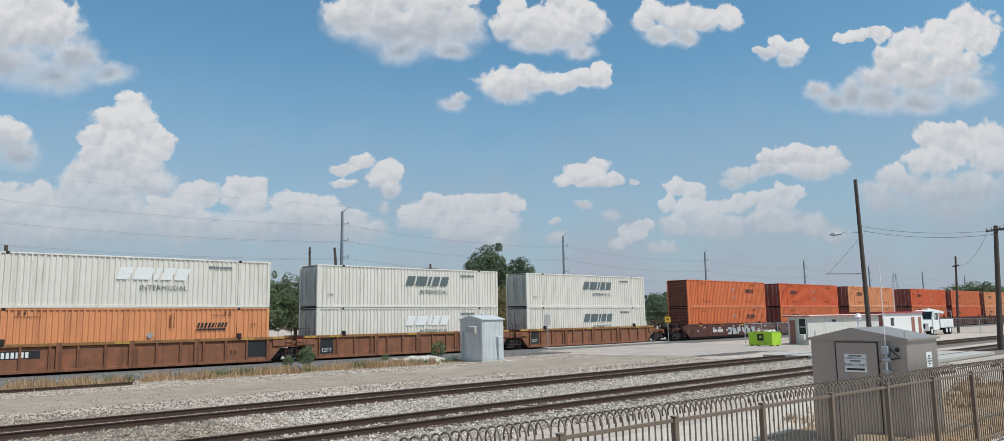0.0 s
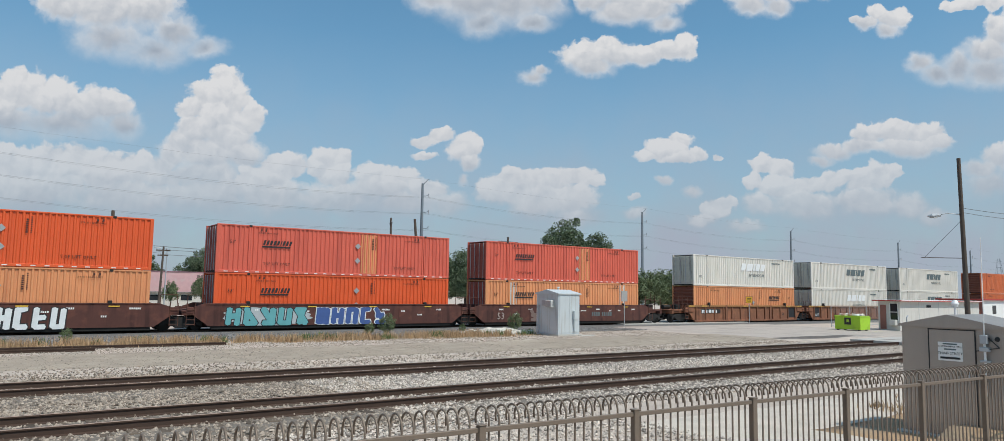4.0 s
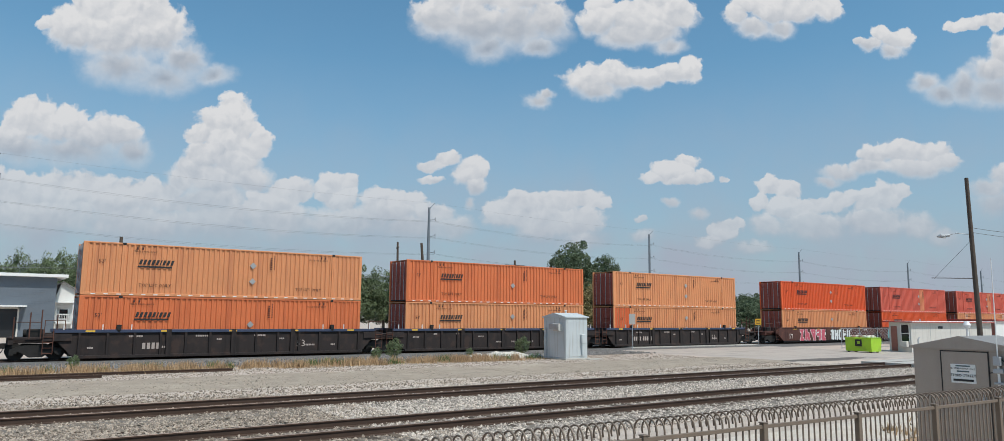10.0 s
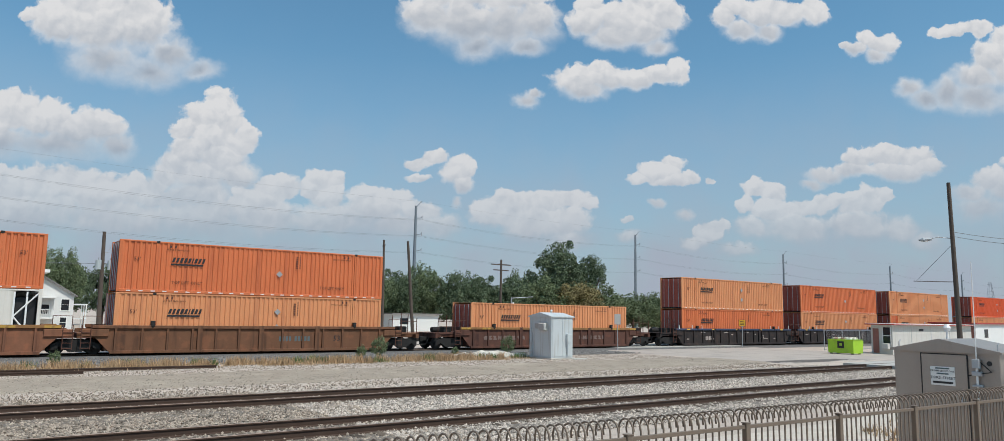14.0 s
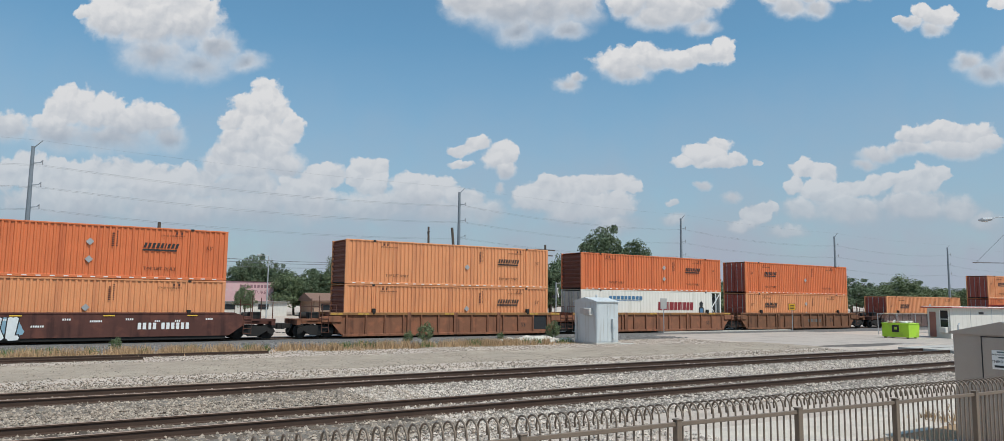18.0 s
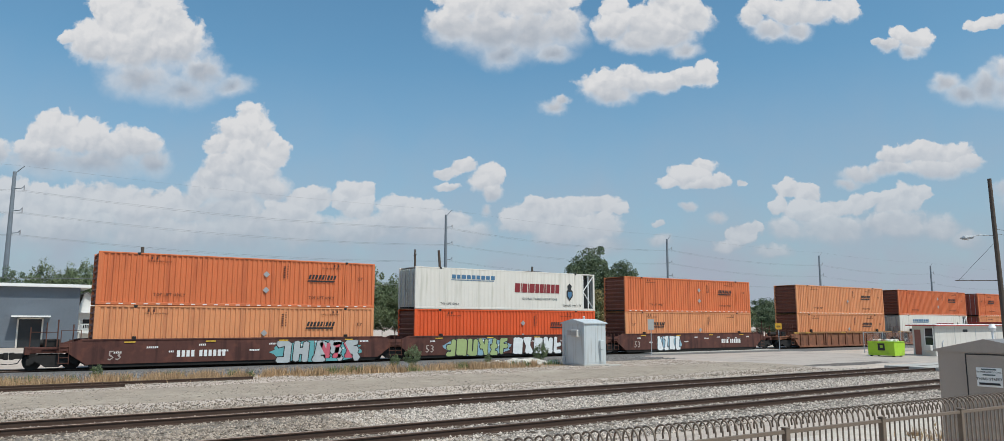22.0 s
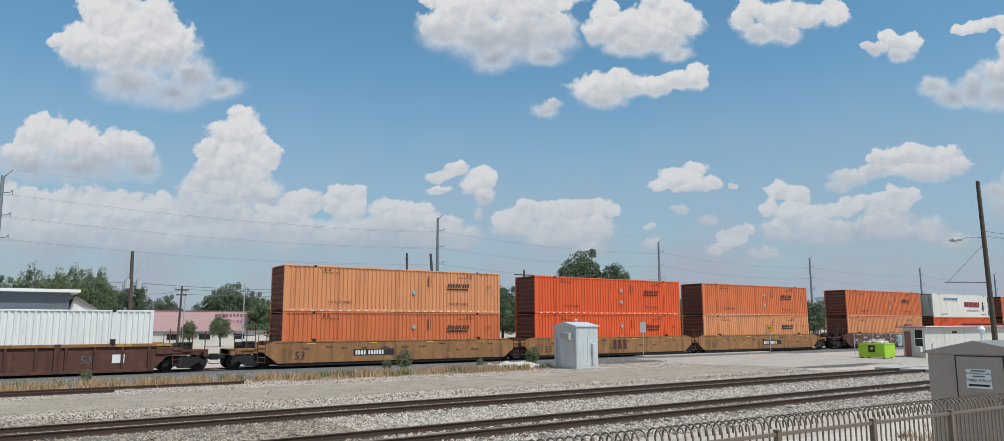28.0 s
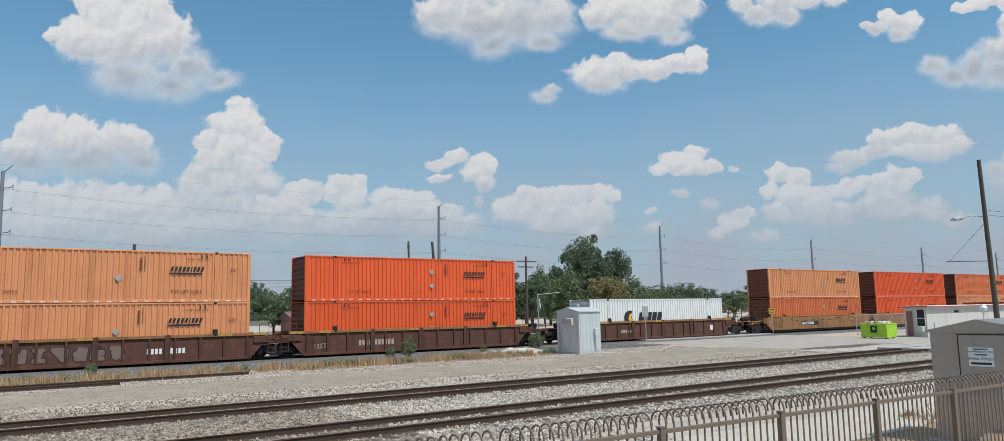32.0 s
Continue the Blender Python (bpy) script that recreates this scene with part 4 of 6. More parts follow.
        ladder = cached(("ladder", side), lambda: mesh_of("ladder", tubes(*[((*[e + sx * 1.05][:1], -.24, .5 + q * .28), (e + sx * 1.5, -.24, .5 + q * .28), .02) for q in range(4)], ((e + sx * 1.05, -.24, .45), (e + sx * 1.05, -.24, 1.75), .02), ((e + sx * 1.5, -.24, .45), (e + sx * 1.5, -.24, 1.75), .02), sides=6), paint))
        part("ladder", ladder, "", u)
        part("handrail", cached(("hrail", side), lambda: mesh_of("handrail", tubes(((e + sx * .55, -.15, 1.7), (e + sx * .55, -.15, 2.2), .02), ((e + sx * .55, -.15, 2.2), (e + sx * 1.45, -.15, 2.2), .02), ((e + sx * 1.45, -.15, 1.3), (e + sx * 1.45, -.15, 2.2), .02), sides=6), paint)), "", u)
        part("guide_post", cached(("guide", side), lambda: mesh_of("guide_post", boxes((*span(-1.88, -2.08), -.25, -.05, 1.66, 1.86), bevel=.02), "grime")), "", u)
        if kind == "coupler":
            part("brake_cylinder", cached(("brake", side), lambda: mesh_of("brake_cylinder", boxes((*span(1.5, 2.2), .3, .8, 1.3, 1.75), bevel=.05), "grime")), "", u)
            part("brake_reservoir", cached(("brakeres", side), lambda: mesh_of("brake_reservoir", tubes(((e + sx * 1.4, 1.75, 1.5), (e + sx * 2.3, 1.75, 1.5), .2), sides=12), "grime")), "", u)
            part("coupler", cached(("coupler", side), lambda: mesh_of("coupler", boxes((*span(2.9, 3.62), WID / 2 - .13, WID / 2 + .13, .72, 1.0), (*span(3.4, 3.64), WID / 2 - .22, WID / 2 + .22, .68, 1.04), bevel=.03), "grime")), "", u)
            part("air_hose", cached(("hose", side), lambda: mesh_of("air_hose", tubes(((e + sx * 3.0, .9, .95), (e + sx * 3.25, .92, .5), .025), ((e + sx * 3.25, .92, .5), (e + sx * 3.62, .95, .45), .025), sides=6), "black")), "", u)
            for q, (dx, hgt) in enumerate(((.9, 2.5), (1.6, 2.75), (2.1, 2.6), (2.8, 2.35))):
                part("stanchion", cached(("stan", side, q), lambda: mesh_of("stanchion", tubes(((e + sx * dx, .02, 1.25), (e + sx * dx, .02, hgt), .03), sides=6), paint)), "", u)
            part("cross_rail", cached(("xrail", side), lambda: mesh_of("cross_rail", tubes(((e + sx * 1.6, .02, 2.1), (e + sx * 2.8, .02, 2.1), .022), sides=6), paint)), "", u)
            part("end_sill", cached(("esill", paint, side), lambda: mesh_of("end_sill", boxes((*span(2.75, 3.0), .0, WID, .95, 1.3), (*span(1.5, 3.0), .0, .12, 1.2, 1.34), bevel=.02), paint)), "", u)
            truck(u, e + sx * 1.75)
        elif side == 0:
            truck(u, -1.675)
    face = out - .002 if style == "smooth" else out + .098
    for what, x, z, *more in tags:
        if what == "text":
            body, size, ink = more
            part("lettering", lettering(body, size, ink), "", u, m=pose(x, face - .005, z))
        elif what == "bars":
            n, size, ink = more
            me = cached(("nbar", size, ink), lambda: mesh_of("number_bar", boxes((0, size * .46, -.006, 0, 0, size)), ink))
            head = part("number_bar", me, "", u, m=pose(x, face, z))
            for q in range(1, n):
                part("number_bar", me, "", head, m=pose(q * size * .7 + (size * .5 if q > 3 else 0), 0, 0))
        elif what == "panel":
            w, h, ink = more
            part("painted_panel", cached(("panel", w, h, ink), lambda: mesh_of("painted_panel", boxes((0, w, -.004, 0, 0, h)), ink)), "", u, m=pose(x, face, z))
        elif what == "spray":
            w, h, n, ink, ink2, seed, *halo = more
            spray(u, seed, w, h, n, ink, ink2, pose(x, face - .008, z), *halo)
    if sill == "well_blue":
        r = random.Random(len(label) + len(tags))
        for k in range(5):
            part("reflector_tape", cached("bluetape", lambda: mesh_of("reflector_tape", boxes((0, .45, -.006, 0, 0, .09)), "stripe")), "", u, m=pose(.4 + k * 3.7, out - .001, 1.59))
        for k in range(9):
            n = r.choice((3, 5, 7))
            part("stencil", cached(("stencil", n, "ink_dull"), lambda: mesh_of("stencil", boxes(*[(q * .1, q * .1 + .07, -.005, 0, 0, .1) for q in range(n)]), "ink_dull")), "", u, m=pose(.6 + k * 1.7 + r.uniform(-.3, .3), face, r.choice((1.3, 1.1, .7))))
        for k in (-.6, 1.2, 2.6, LEN - 2.6, LEN - 1.2, LEN + .6):
            part("stanchion", cached("bluestan", lambda: mesh_of("stanchion", boxes((-.025, .025, out, out + .05, 1.70, 2.0)), "ink_white")), "", u, m=pose(k, 0, 0))
    if style == "smooth":
        ink = "ink" if paint == "well_gold" else "ink_white"
        r = random.Random(sum(map(ord, label)) + len(tags))
        for k in range(11):
            n = r.choice((3, 4, 6))
            part("stencil", cached(("stencil", n, ink), lambda: mesh_of("stencil", boxes(*[(q * .1, q * .1 + .07, -.005, 0, 0, .1) for q in range(n)]), ink)), "", u, m=pose(1.2 + k * 1.38 + r.uniform(-.2, .2), face, r.choice((1.38, 1.2, 1.3, .95))))
        for q in range(2):
            part("weld_seam", cached(("seam", paint), lambda: mesh_of("weld_seam", boxes((-.02, .02, -.012, 0, .42, 1.64)), paint)), "", u, m=pose(LEN * (.25 + .5 * q), face, 0))
    return u


for key, colour in dict(spray_pink=(.55, .10, .14), spray_white=(.70, .72, .72), spray_teal=(.12, .36, .38), spray_blue=(.05, .10, .28), spray_green=(.34, .42, .18), spray_grey=(.42, .45, .46), spray_sky=(.22, .36, .45), spray_faint=(.19, .13, .11)).items():
    MAT[key] = material("sprayed_" + key[6:], colour, .7, vary=.25, grain=3)

# (paint, end, logo, label) of the lower and upper container
tanL = ("tan", "door", "left", "faded tan-orange corrugated container with black lettering bars")
tanR = ("tan", "front", "right", "faded tan-orange corrugated container with a ribbed front")
tanF = ("tan", "front", "left", "faded tan-orange corrugated container with a ribbed end")
orgL = ("orange", "door", "left", "orange corrugated container with dark oxide doors")
orgR = ("orange", "front", "right", "orange corrugated container with a ribbed front end")
deepL = ("deep", "door", "left", "deep orange corrugated container with dark doors")
flameR = ("flame", "front", "right", "bright red-orange corrugated container")
flameL = ("flame", "door", "left", "bright red-orange container with dark doors")
pinkL = ("pinkred", "door", "left", "faded pinkish-red corrugated container with dark doors")
swG = ("cream", "door", "swift_grey", "cream white corrugated container with large grey lettering blocks")
swW = ("cream", "door", "swift_white", "cream white corrugated container with pale lettering blocks")
cre = ("cream", "door", "reefer", "white refrigerated container with dark red lettering blocks")
bis = ("bison_white", "front", "bison", "white corrugated container with a black animal-head mark")
T125 = (("panel", .25, .5, .95, 1.0, "black"), ("text", .7, .62, "125T", .36, "ink_white"))
R53 = (("panel", LEN - 1.4, .5, 1.2, 1.0, "black"), ("text", LEN - 2.3, .7, "53", .42, "ink"))
TAN = ("ribbed", "well_tan", "sill_yellow")
MAROON = ("smooth", "well_maroon", "well_maroon")
BLACK = ("ribbed", "well_black", "well_blue")
RUSTY = ("ribbed", "well_rust", "well_rust")
BROWN = ("ribbed", "well_brown", "well_brown")
GOLD = ("smooth", "well_gold", "well_gold")
W = "ink_white"
# the train from its visible head to its tail: x of the container's left end at the start, look, ends, loads, markings
CONSIST = [
    (168.2, RUSTY, "joint", "coupler", (tanL, tanL), ()),
    (149.0, RUSTY, "joint", "joint", (deepL, orgL), ()),
    (129.6, RUSTY, "coupler", "joint", (orgL, deepL), ()),
    (106.0, MAROON, "joint", "coupler", (tanL, tanL), ()),
    (86.3, MAROON, "joint", "joint", (orgL, deepL), (("bars", 6, .8, 8, .3, W),)),
    (66.5, MAROON, "coupler", "joint", (orgR, orgR), (("bars", 4.2, .8, 9, .3, W), ("spray", 7, .5, 6, .8, 6, "spray_grey", "ink", 3))),
    (42.95, TAN, "joint", "coupler", (swG, swG), T125),
    (23.55, TAN, "joint", "joint", (swW, swG), T125),
    (4.1, TAN, "coupler", "joint", (tanR, swW), (("bars", 1.0, 1.0, 10, .3, W), ("panel", 0.9, .95, 2.8, .42, "black"), *R53)),
    (-19.4, MAROON, "joint", "coupler", (tanL, pinkL), (("text", 1.3, .62, "53", .72, "ink_dull"), ("spray", 4.0, .45, 4.2, .9, 5, "spray_faint", "well_maroon", 11), ("bars", 10.5, .8, 9, .34, "ink_grey"))),
    (-38.8, MAROON, "joint", "joint", (flameL, pinkL), (("spray", .6, .4, 5.2, 1.1, 5, "spray_teal", "ink", 21, "spray_grey"), ("spray", 6.2, .4, 5.0, 1.1, 5, "spray_blue", "spray_white", 22))),
    (-58.4, MAROON, "coupler", "joint", (tanL, flameL), (("text", 1.1, .6, "53", .72, "ink_dull"), ("spray", 2.5, .35, 5.0, 1.2, 5, "spray_pink", "spray_white", 31, "well_maroon"), ("spray", 8.2, .35, 4.0, 1.15, 5, "spray_white", "ink", 32), ("bars", 5.4, .9, 9, .3, W))),
    (-82.0, BLACK, "joint", "coupler", (tanL, tanL), (("text", 12.6, .65, "53", .6, "ink_dull"), ("bars", 2.2, .65, 9, .34, "ink_dull"))),
    (-101.5, BLACK, "joint", "joint", (tanL, orgL), (("text", 12.2, .65, "53", .6, "ink_dull"),)),
    (-121.0, BLACK, "coupler", "joint", (orgL, tanL), (("text", 12.2, .65, "53", .6, "ink_dull"), ("bars", 3.2, .65, 4, .34, "ink_dull"))),
    (-144.45, ("ribbed", "well_rust", "sill_yellow"), "coupler", "coupler", (tanL, None), (("spray", 1.0, .8, 4.0, .3, 9, "spray_faint", "well_rust", 41), ("spray", 10.5, .8, 3.0, .3, 7, "spray_faint", "well_rust", 42))),
    (-167.95, BROWN, "joint", "coupler", (tanL, orgL), (("bars", 9.2, .8, 9, .3, "ink_grey"), ("text", 13.0, .8, "53", .5, "ink"))),
    (-187.5, TAN, "joint", "joint", (cre, orgR), (*T125, ("text", LEN - 1.9, .7, "53", .42, "ink"))),
    (-206.9, TAN, "coupler", "joint", (tanR, tanR), R53),
    (-230.35, MAROON, "joint", "coupler", (tanF, orgR), (("text", 1.1, .6, "53", .72, "ink_dull"), ("spray", 3.4, .3, 2.9, 1.2, 4, "spray_white", "ink", 51, "spray_sky"), ("bars", 11.6, .8, 10, .36, W))),
    (-249.8, MAROON, "joint", "joint", (flameR, cre), (("text", 1.1, .6, "53", .72, "ink_dull"), ("spray", 2.25, .3, 5.4, 1.2, 6, "spray_green", "ink", 61, "spray_sky"), ("spray", 7.95, .3, 5.6, 1.25, 6, "spray_white", "ink", 62))),
    (-268.95, MAROON, "coupler", "joint", (tanR, orgR), (("text", 1.1, .6, "53", .72, "ink_dull"), ("bars", 4.2, .7, 10, .36, W), ("spray", 9.6, .2, 5.6, 1.3, 5, "spray_grey", "ink", 71, "spray_teal"), ("spray", 12.4, .4, 2.4, 1.0, 3, "spray_pink", "ink", 72))),
    (-292.4, GOLD, "joint", "coupler", (tanR, orgR), (("text", 1.1, .6, "53", .72, "ink"), ("panel", 8.2, .75, 2.9, .42, "ink"), ("bars", 8.35, .82, 10, .27, W))),
    (-311.6, GOLD, "joint", "joint", (flameR, flameR), (("text", 1.1, .6, "53", .72, "ink"), ("bars", 7.8, .7, 3, .8, "ink_maroon"))),
    (-331.0, GOLD, "coupler", "joint", (orgR, tanR), (("text", 1.1, .6, "53", .72, "ink"), ("panel", 4.6, .75, 2.9, .42, "ink"), ("bars", 4.75, .82, 10, .27, W))),
    (-354.4, ("ribbed", "well_rust", "sill_yellow"), "coupler", "coupler", (bis, None), (("text", 13.0, .7, "53", .6, "ink_grey"), ("panel", 14.2, .7, .6, .45, "ink_white"), ("bars", 3.2, .75, 9, .24, "ink_dull"))),
    (-377.9, ("ribbed", "well_rust", "sill_yellow"), "joint", "coupler", (flameR, flameR), (("text", 1.0, .62, "125T", .42, "ink_dull"), ("bars", 3.6, .7, 10, .34, "ink_dull"))),
    (-397.4, ("ribbed", "well_rust", "sill_yellow"), "joint", "joint", (tanR, tanR), (("spray", .6, .5, 9.0, .75, 10, "spray_faint", "ink", 81), ("bars", 10.6, .7, 9, .3, W),)),
]
ROLLING = []
REPAINTS = {(-19.4, 1): ((9.3, 10.45, "tan"),), (-19.4, 0): ((2.3, 2.9, "cream"), (13.9, 14.5, "cream")), (-82.0, 0): ((.2, 1.9, "deep"),)}
TEMPLATES = {}
for x0, (style, paint, sill), left, right, loads, tags in CONSIST:
    names = {"well_tan": "tan-brown", "well_maroon": "dark maroon", "well_black": "black", "well_rust": "rusty dark brown", "well_brown": "brown", "well_gold": "ochre yellow"}
    car = well_car(style, paint, sill, left, right, f"{names[paint]} {style} steel well car on the main line", tags)
    ROLLING.append((car, x0, 0.0))
    for level, load in enumerate(loads):
        if load is None:
            continue
        if load not in TEMPLATES:
            box = container(*load, style="reefer" if load is cre else "dry")
            TEMPLATES[load] = box
        else:
            box = copy_thing(TEMPLATES[load], Matrix())
        ROLLING.append((box, x0, .635 + level * (HIGH + .03)))
        # odd repainted stretches of the ribbed side
        for px0, px1, colour in REPAINTS.get((x0, level), ()):
            part("repainted_patch", from_arrays("repainted_patch", *corrugated(px0, px1, .17, HIGH - .14, .008, -1), colour), "", box, "repainted patch of the side")

# ---------- fence, signal boxes, crossing, yard ----------
# curved-top picket fence
FENCE_A = -.05
fence = empty("fence", pose(7.36, 5.25, 0, 0, 0, math.degrees(FENCE_A)))
tagged(fence, "bronze painted steel picket fence with outward curved tops", "fence")
STEP, LO, HI = 1.83, -5, 13
post_mesh = mesh_of("post", boxes((-.034, .034, -.034, .034, -.1, 1.47), (-.042, .042, -.042, .042, 1.47, 1.482), bevel=.005), "fence")
rail_mesh = mesh_of("rail", boxes((.034, STEP - .034, -.018, .018, 0, .042), bevel=.004), "fence")


def picket_bm():
    pts = [Vector((0, 0, .08)), Vector((0, 0, 1.49))]
    r = .115
    for k in range(1, 9):
        a = math.pi * 1.12 * k / 8
        pts.append(Vector((0, r - r * math.cos(a), 1.49 + r * 1.05 * math.sin(a))))
    bm = bmesh.new()
    rings = []
    for i, p in enumerate(pts):
        d = (pts[min(i + 1, len(pts) - 1)] - pts[max(i - 1, 0)]).normalized()
        side, up = Vector((1, 0, 0)), d.cross(Vector((1, 0, 0)))
        rings.append([bm.verts.new(p + side * (.0105 * math.cos(q * math.pi / 3)) + up * (.0105 * math.sin(q * math.pi / 3))) for q in range(6)])
    for a, b in zip(rings, rings[1:]):
        for q in range(6):
            f = bm.faces.new((a[q], a[(q + 1) % 6], b[(q + 1) % 6], b[q]))
            f.smooth = True
    bm.faces.new(rings[-1])
    bmesh.ops.recalc_face_normals(bm, faces=bm.faces)
    return bm


picket_mesh = mesh_of("picket", picket_bm(), "fence")
for i in range(LO, HI + 1):
    x = i * STEP
    part("post", post_mesh, "", fence, m=pose(x, 0, 0))
    if i == HI:
        break
    for z in (.16, 1.41):
        part("rail", rail_mesh, "", fence, m=pose(x, 0, z))
    for k in range(16):
        part("picket", picket_mesh, "", fence, m=pose(x + .10 + k * (STEP - .2) / 15, .03, 0, 0, 0, random.uniform(-3, 3)))

# brushed metal equipment bungalow behind the fence
b = empty("equipment_bungalow", pose(15.1, 5.42, 0))
tagged(b, "brushed aluminium signal equipment bungalow behind the picket fence", "equipment shed")
part("footing", boxes((-.12, 1.76, -.12, 1.98, -.1, .08), bevel=.02), "concrete", b)
part("body", boxes((0, 1.62, 0, 1.86, .08, 2.12), bevel=.012), "box", b)
part("roof", prism([(-.05, 2.10), (1.91, 2.10), (1.91, 2.14), (1.0, 2.35), (-.05, 2.14)], -.05, 1.68), "box", b)
door = part("door", boxes((-.018, 0, .54, 1.34, .14, 2.06), bevel=.006), "box", b)
part("door_edge", boxes((-.024, -.004, .525, .54, .14, 2.07), (-.024, -.004, 1.34, 1.355, .14, 2.07), (-.024, -.004, .525, 1.355, 2.06, 2.075)), "black", b, "dark door gap")
part("latch", boxes((-.05, -.018, .60, .66, 1.15, 1.3), bevel=.008), "steel", door)
sign = part("notice", boxes((-.026, -.019, .75, 1.18, 1.48, 1.83), bevel=.003), "white", b, "white emergency notice plate")
flip = pose(-.03, .965, 0, 0, 0, -90)
part("notice_text", lettering("IN EMERGENCY CALL", .044, "ink", .001), "", sign, m=flip @ pose(0, 0, 1.735))
part("notice_bar", boxes((-.03, -.027, .84, 1.09, 1.785, 1.81)), "ink_grey", sign)
part("notice_bar", boxes((-.03, -.027, .86, 1.07, 1.685, 1.71)), "ink_grey", sign)
part("notice_text", lettering("THIRD STREET", .068, "ink", .001), "", sign, m=flip @ pose(0, 0, 1.6))
part("notice_bar", boxes((-.03, -.027, .79, 1.14, 1.515, 1.555)), "ink", sign)
part("small_notice", boxes((.95, 1.25, -.008, 0, 1.55, 1.85), bevel=.003), "white", b, "small white notice")
for k, w in enumerate((.12, .2, .22, .1)):
    part("notice_bar", boxes((1.1 - w / 2, 1.1 + w / 2, -.012, -.009, 1.76 - k * .05, 1.785 - k * .05)), "ink_grey", b)
part("vent_stack", tubes(((.35, 1.0, 2.25), (.35, 1.0, 2.52), .02), ((.35, 1.0, 2.50), (.35, 1.0, 2.56), .05, .07), ((.35, 1.0, 2.56), (.35, 1.0, 2.63), .07, .03), sides=12), "vent", b, "white domed roof vent")
for y in (.06, 1.8):
    part("lifting_eye", tubes(((.1, y, 2.12), (.1, y, 2.26), .012), ((.1, y, 2.26), (.16, y, 2.3), .012), sides=6), "steel", b)
part("vent_hole", tubes(((-.004, .17, 1.93), (-.012, .17, 1.93), .045), sides=10), "black", b)
mast = part("antenna_mast", tubes(((-.06, .36, .9), (-.06, .36, 2.0), .022), ((-.06, .36, 2.0), (-.08, .34, 3.78), .011, .007)), "white", b, "thin white antenna rod")
for spec in ((-.1, 0, .28, .44, 1.7, 1.78), (-.12, -.03, .3, .42, 1.84, 2.0), (-.1, 0, .28, .44, 1.5, 1.54)):
    part("bracket", boxes(spec, bevel=.008), "steel", mast)
part("cable", tubes(((-.05, .3, 1.95), (-.06, .12, 1.78), .01), ((-.06, .12, 1.78), (-.06, .5, 1.7), .01), sides=6), "black", mast)

# pale blue-grey signal cabinet in the yard
c = empty("signal_cabinet", pose(29.28, 34.65, 0))
tagged(c, "pale blue-grey steel signal cabinet with a shallow gable roof", "signal cabinet")
part("footing", boxes((-.1, 1.9, -.1, 2.3, -.05, .1), (1.5, 2.6, -.5, -.1, -.05, .06), bevel=.03), "concrete", c)
part("body", boxes((0, 1.75, 0, 2.15, .1, 2.58), bevel=.015), "cabinet", c)
part("roof", prism([(-.08, 2.56), (2.23, 2.56), (2.23, 2.62), (1.08, 2.86), (-.08, 2.62)], -.08, 1.83), "cabinet", c)
for x0, x1 in ((.08, .84), (.88, 1.68)):
    part("door", boxes((x0, x1, -.02, 0, .2, 2.45), bevel=.008), "cabinet", c)
part("meter_box", boxes((1.15, 1.45, -.2, -.02, 1.0, 1.55), (1.2, 1.36, -.16, -.02, .3, 1.0), bevel=.02), "cabinet", c)
part("air_conditioner", boxes((-.28, 0, .35, .95, 1.75, 2.2), bevel=.03), "pale_wall", c, "boxy air conditioner")
for k in range(6):
    part("louvre", boxes((-.3, -.28, .4, .9, 1.8 + k * .06, 1.83 + k * .06)), "sign_grey", c)
part("vent", boxes((-.03, 0, 1.2, 1.6, 1.85, 2.2), bevel=.01), "sign_grey", c)
part("conduit", tubes(((-.06, 1.85, .0), (-.06, 1.85, 1.9), .03), sides=8), "steel", c)
part("cap_vent", tubes(((.9, 1.08, 2.8), (.9, 1.08, 2.98), .06), ((.9, 1.08, 2.98), (.9, 1.08, 3.04), .1, .05), sides=10), "cabinet", c)


def sign_post(name, x, y, h, w, hs, mat, back, label, turn=0):
    s = empty(name, pose(x, y, 0, 0, 0, turn))
    tagged(s, label, "road sign")
    part("post", boxes((-.03, .03, -.02, .02, -.1, h), bevel=.006), "steel", s)
    board = part("board", boxes((-w / 2, w / 2, -.03, -.022, h - hs, h), bevel=.003), mat, s)
    part("rim", boxes((-w / 2 + .03, w / 2 - .03, -.033, -.0305, h - hs + .03, h - .02)), back, board)
    return s


sign_post("road_sign", 42.9, 42.5, 2.9, .5, .85, "sign_grey", "pale_wall", "grey back of a tall road sign beside the crossing", -50)
ys = sign_post("warning_sign", 60.6, 43.4, 2.6, .62, .62, "ink", "yellow", "yellow warning sign on a steel post", -50)
for k in range(3):
    part("sign_bar", boxes((-.18, .18, -.037, -.034, 2.13 + k * .13, 2.18 + k * .13)), "ink", ys)

# lime green waste bin
bn = empty("waste_bin", pose(57.0, 30.6, 0))
tagged(bn, "lime green steel waste bin heaped with rubbish", "waste bin")
part("tub", plate([(-.02, .12), (1.4, .12), (1.55, 1.05), (1.3, 1.18), (-.05, 1.18)], 0, 2.1), "lime", bn)
part("rim", boxes((-.08, 1.45, -.04, 2.14, 1.14, 1.2), bevel=.015), "lime", bn)
part("label", boxes((-.052, -.035, .75, 1.3, .5, 1.05)), "black", bn, "dark square decal")
part("label_mark", boxes((-.058, -.053, .9, 1.12, .7, .9)), "lime", bn)
part("foot", boxes((.05, .2, .1, .25, 0, .14), (.05, .2, 1.85, 2.0, 0, .14), (1.1, 1.25, .1, .25, 0, .14), (1.1, 1.25, 1.85, 2.0, 0, .14)), "black", bn)
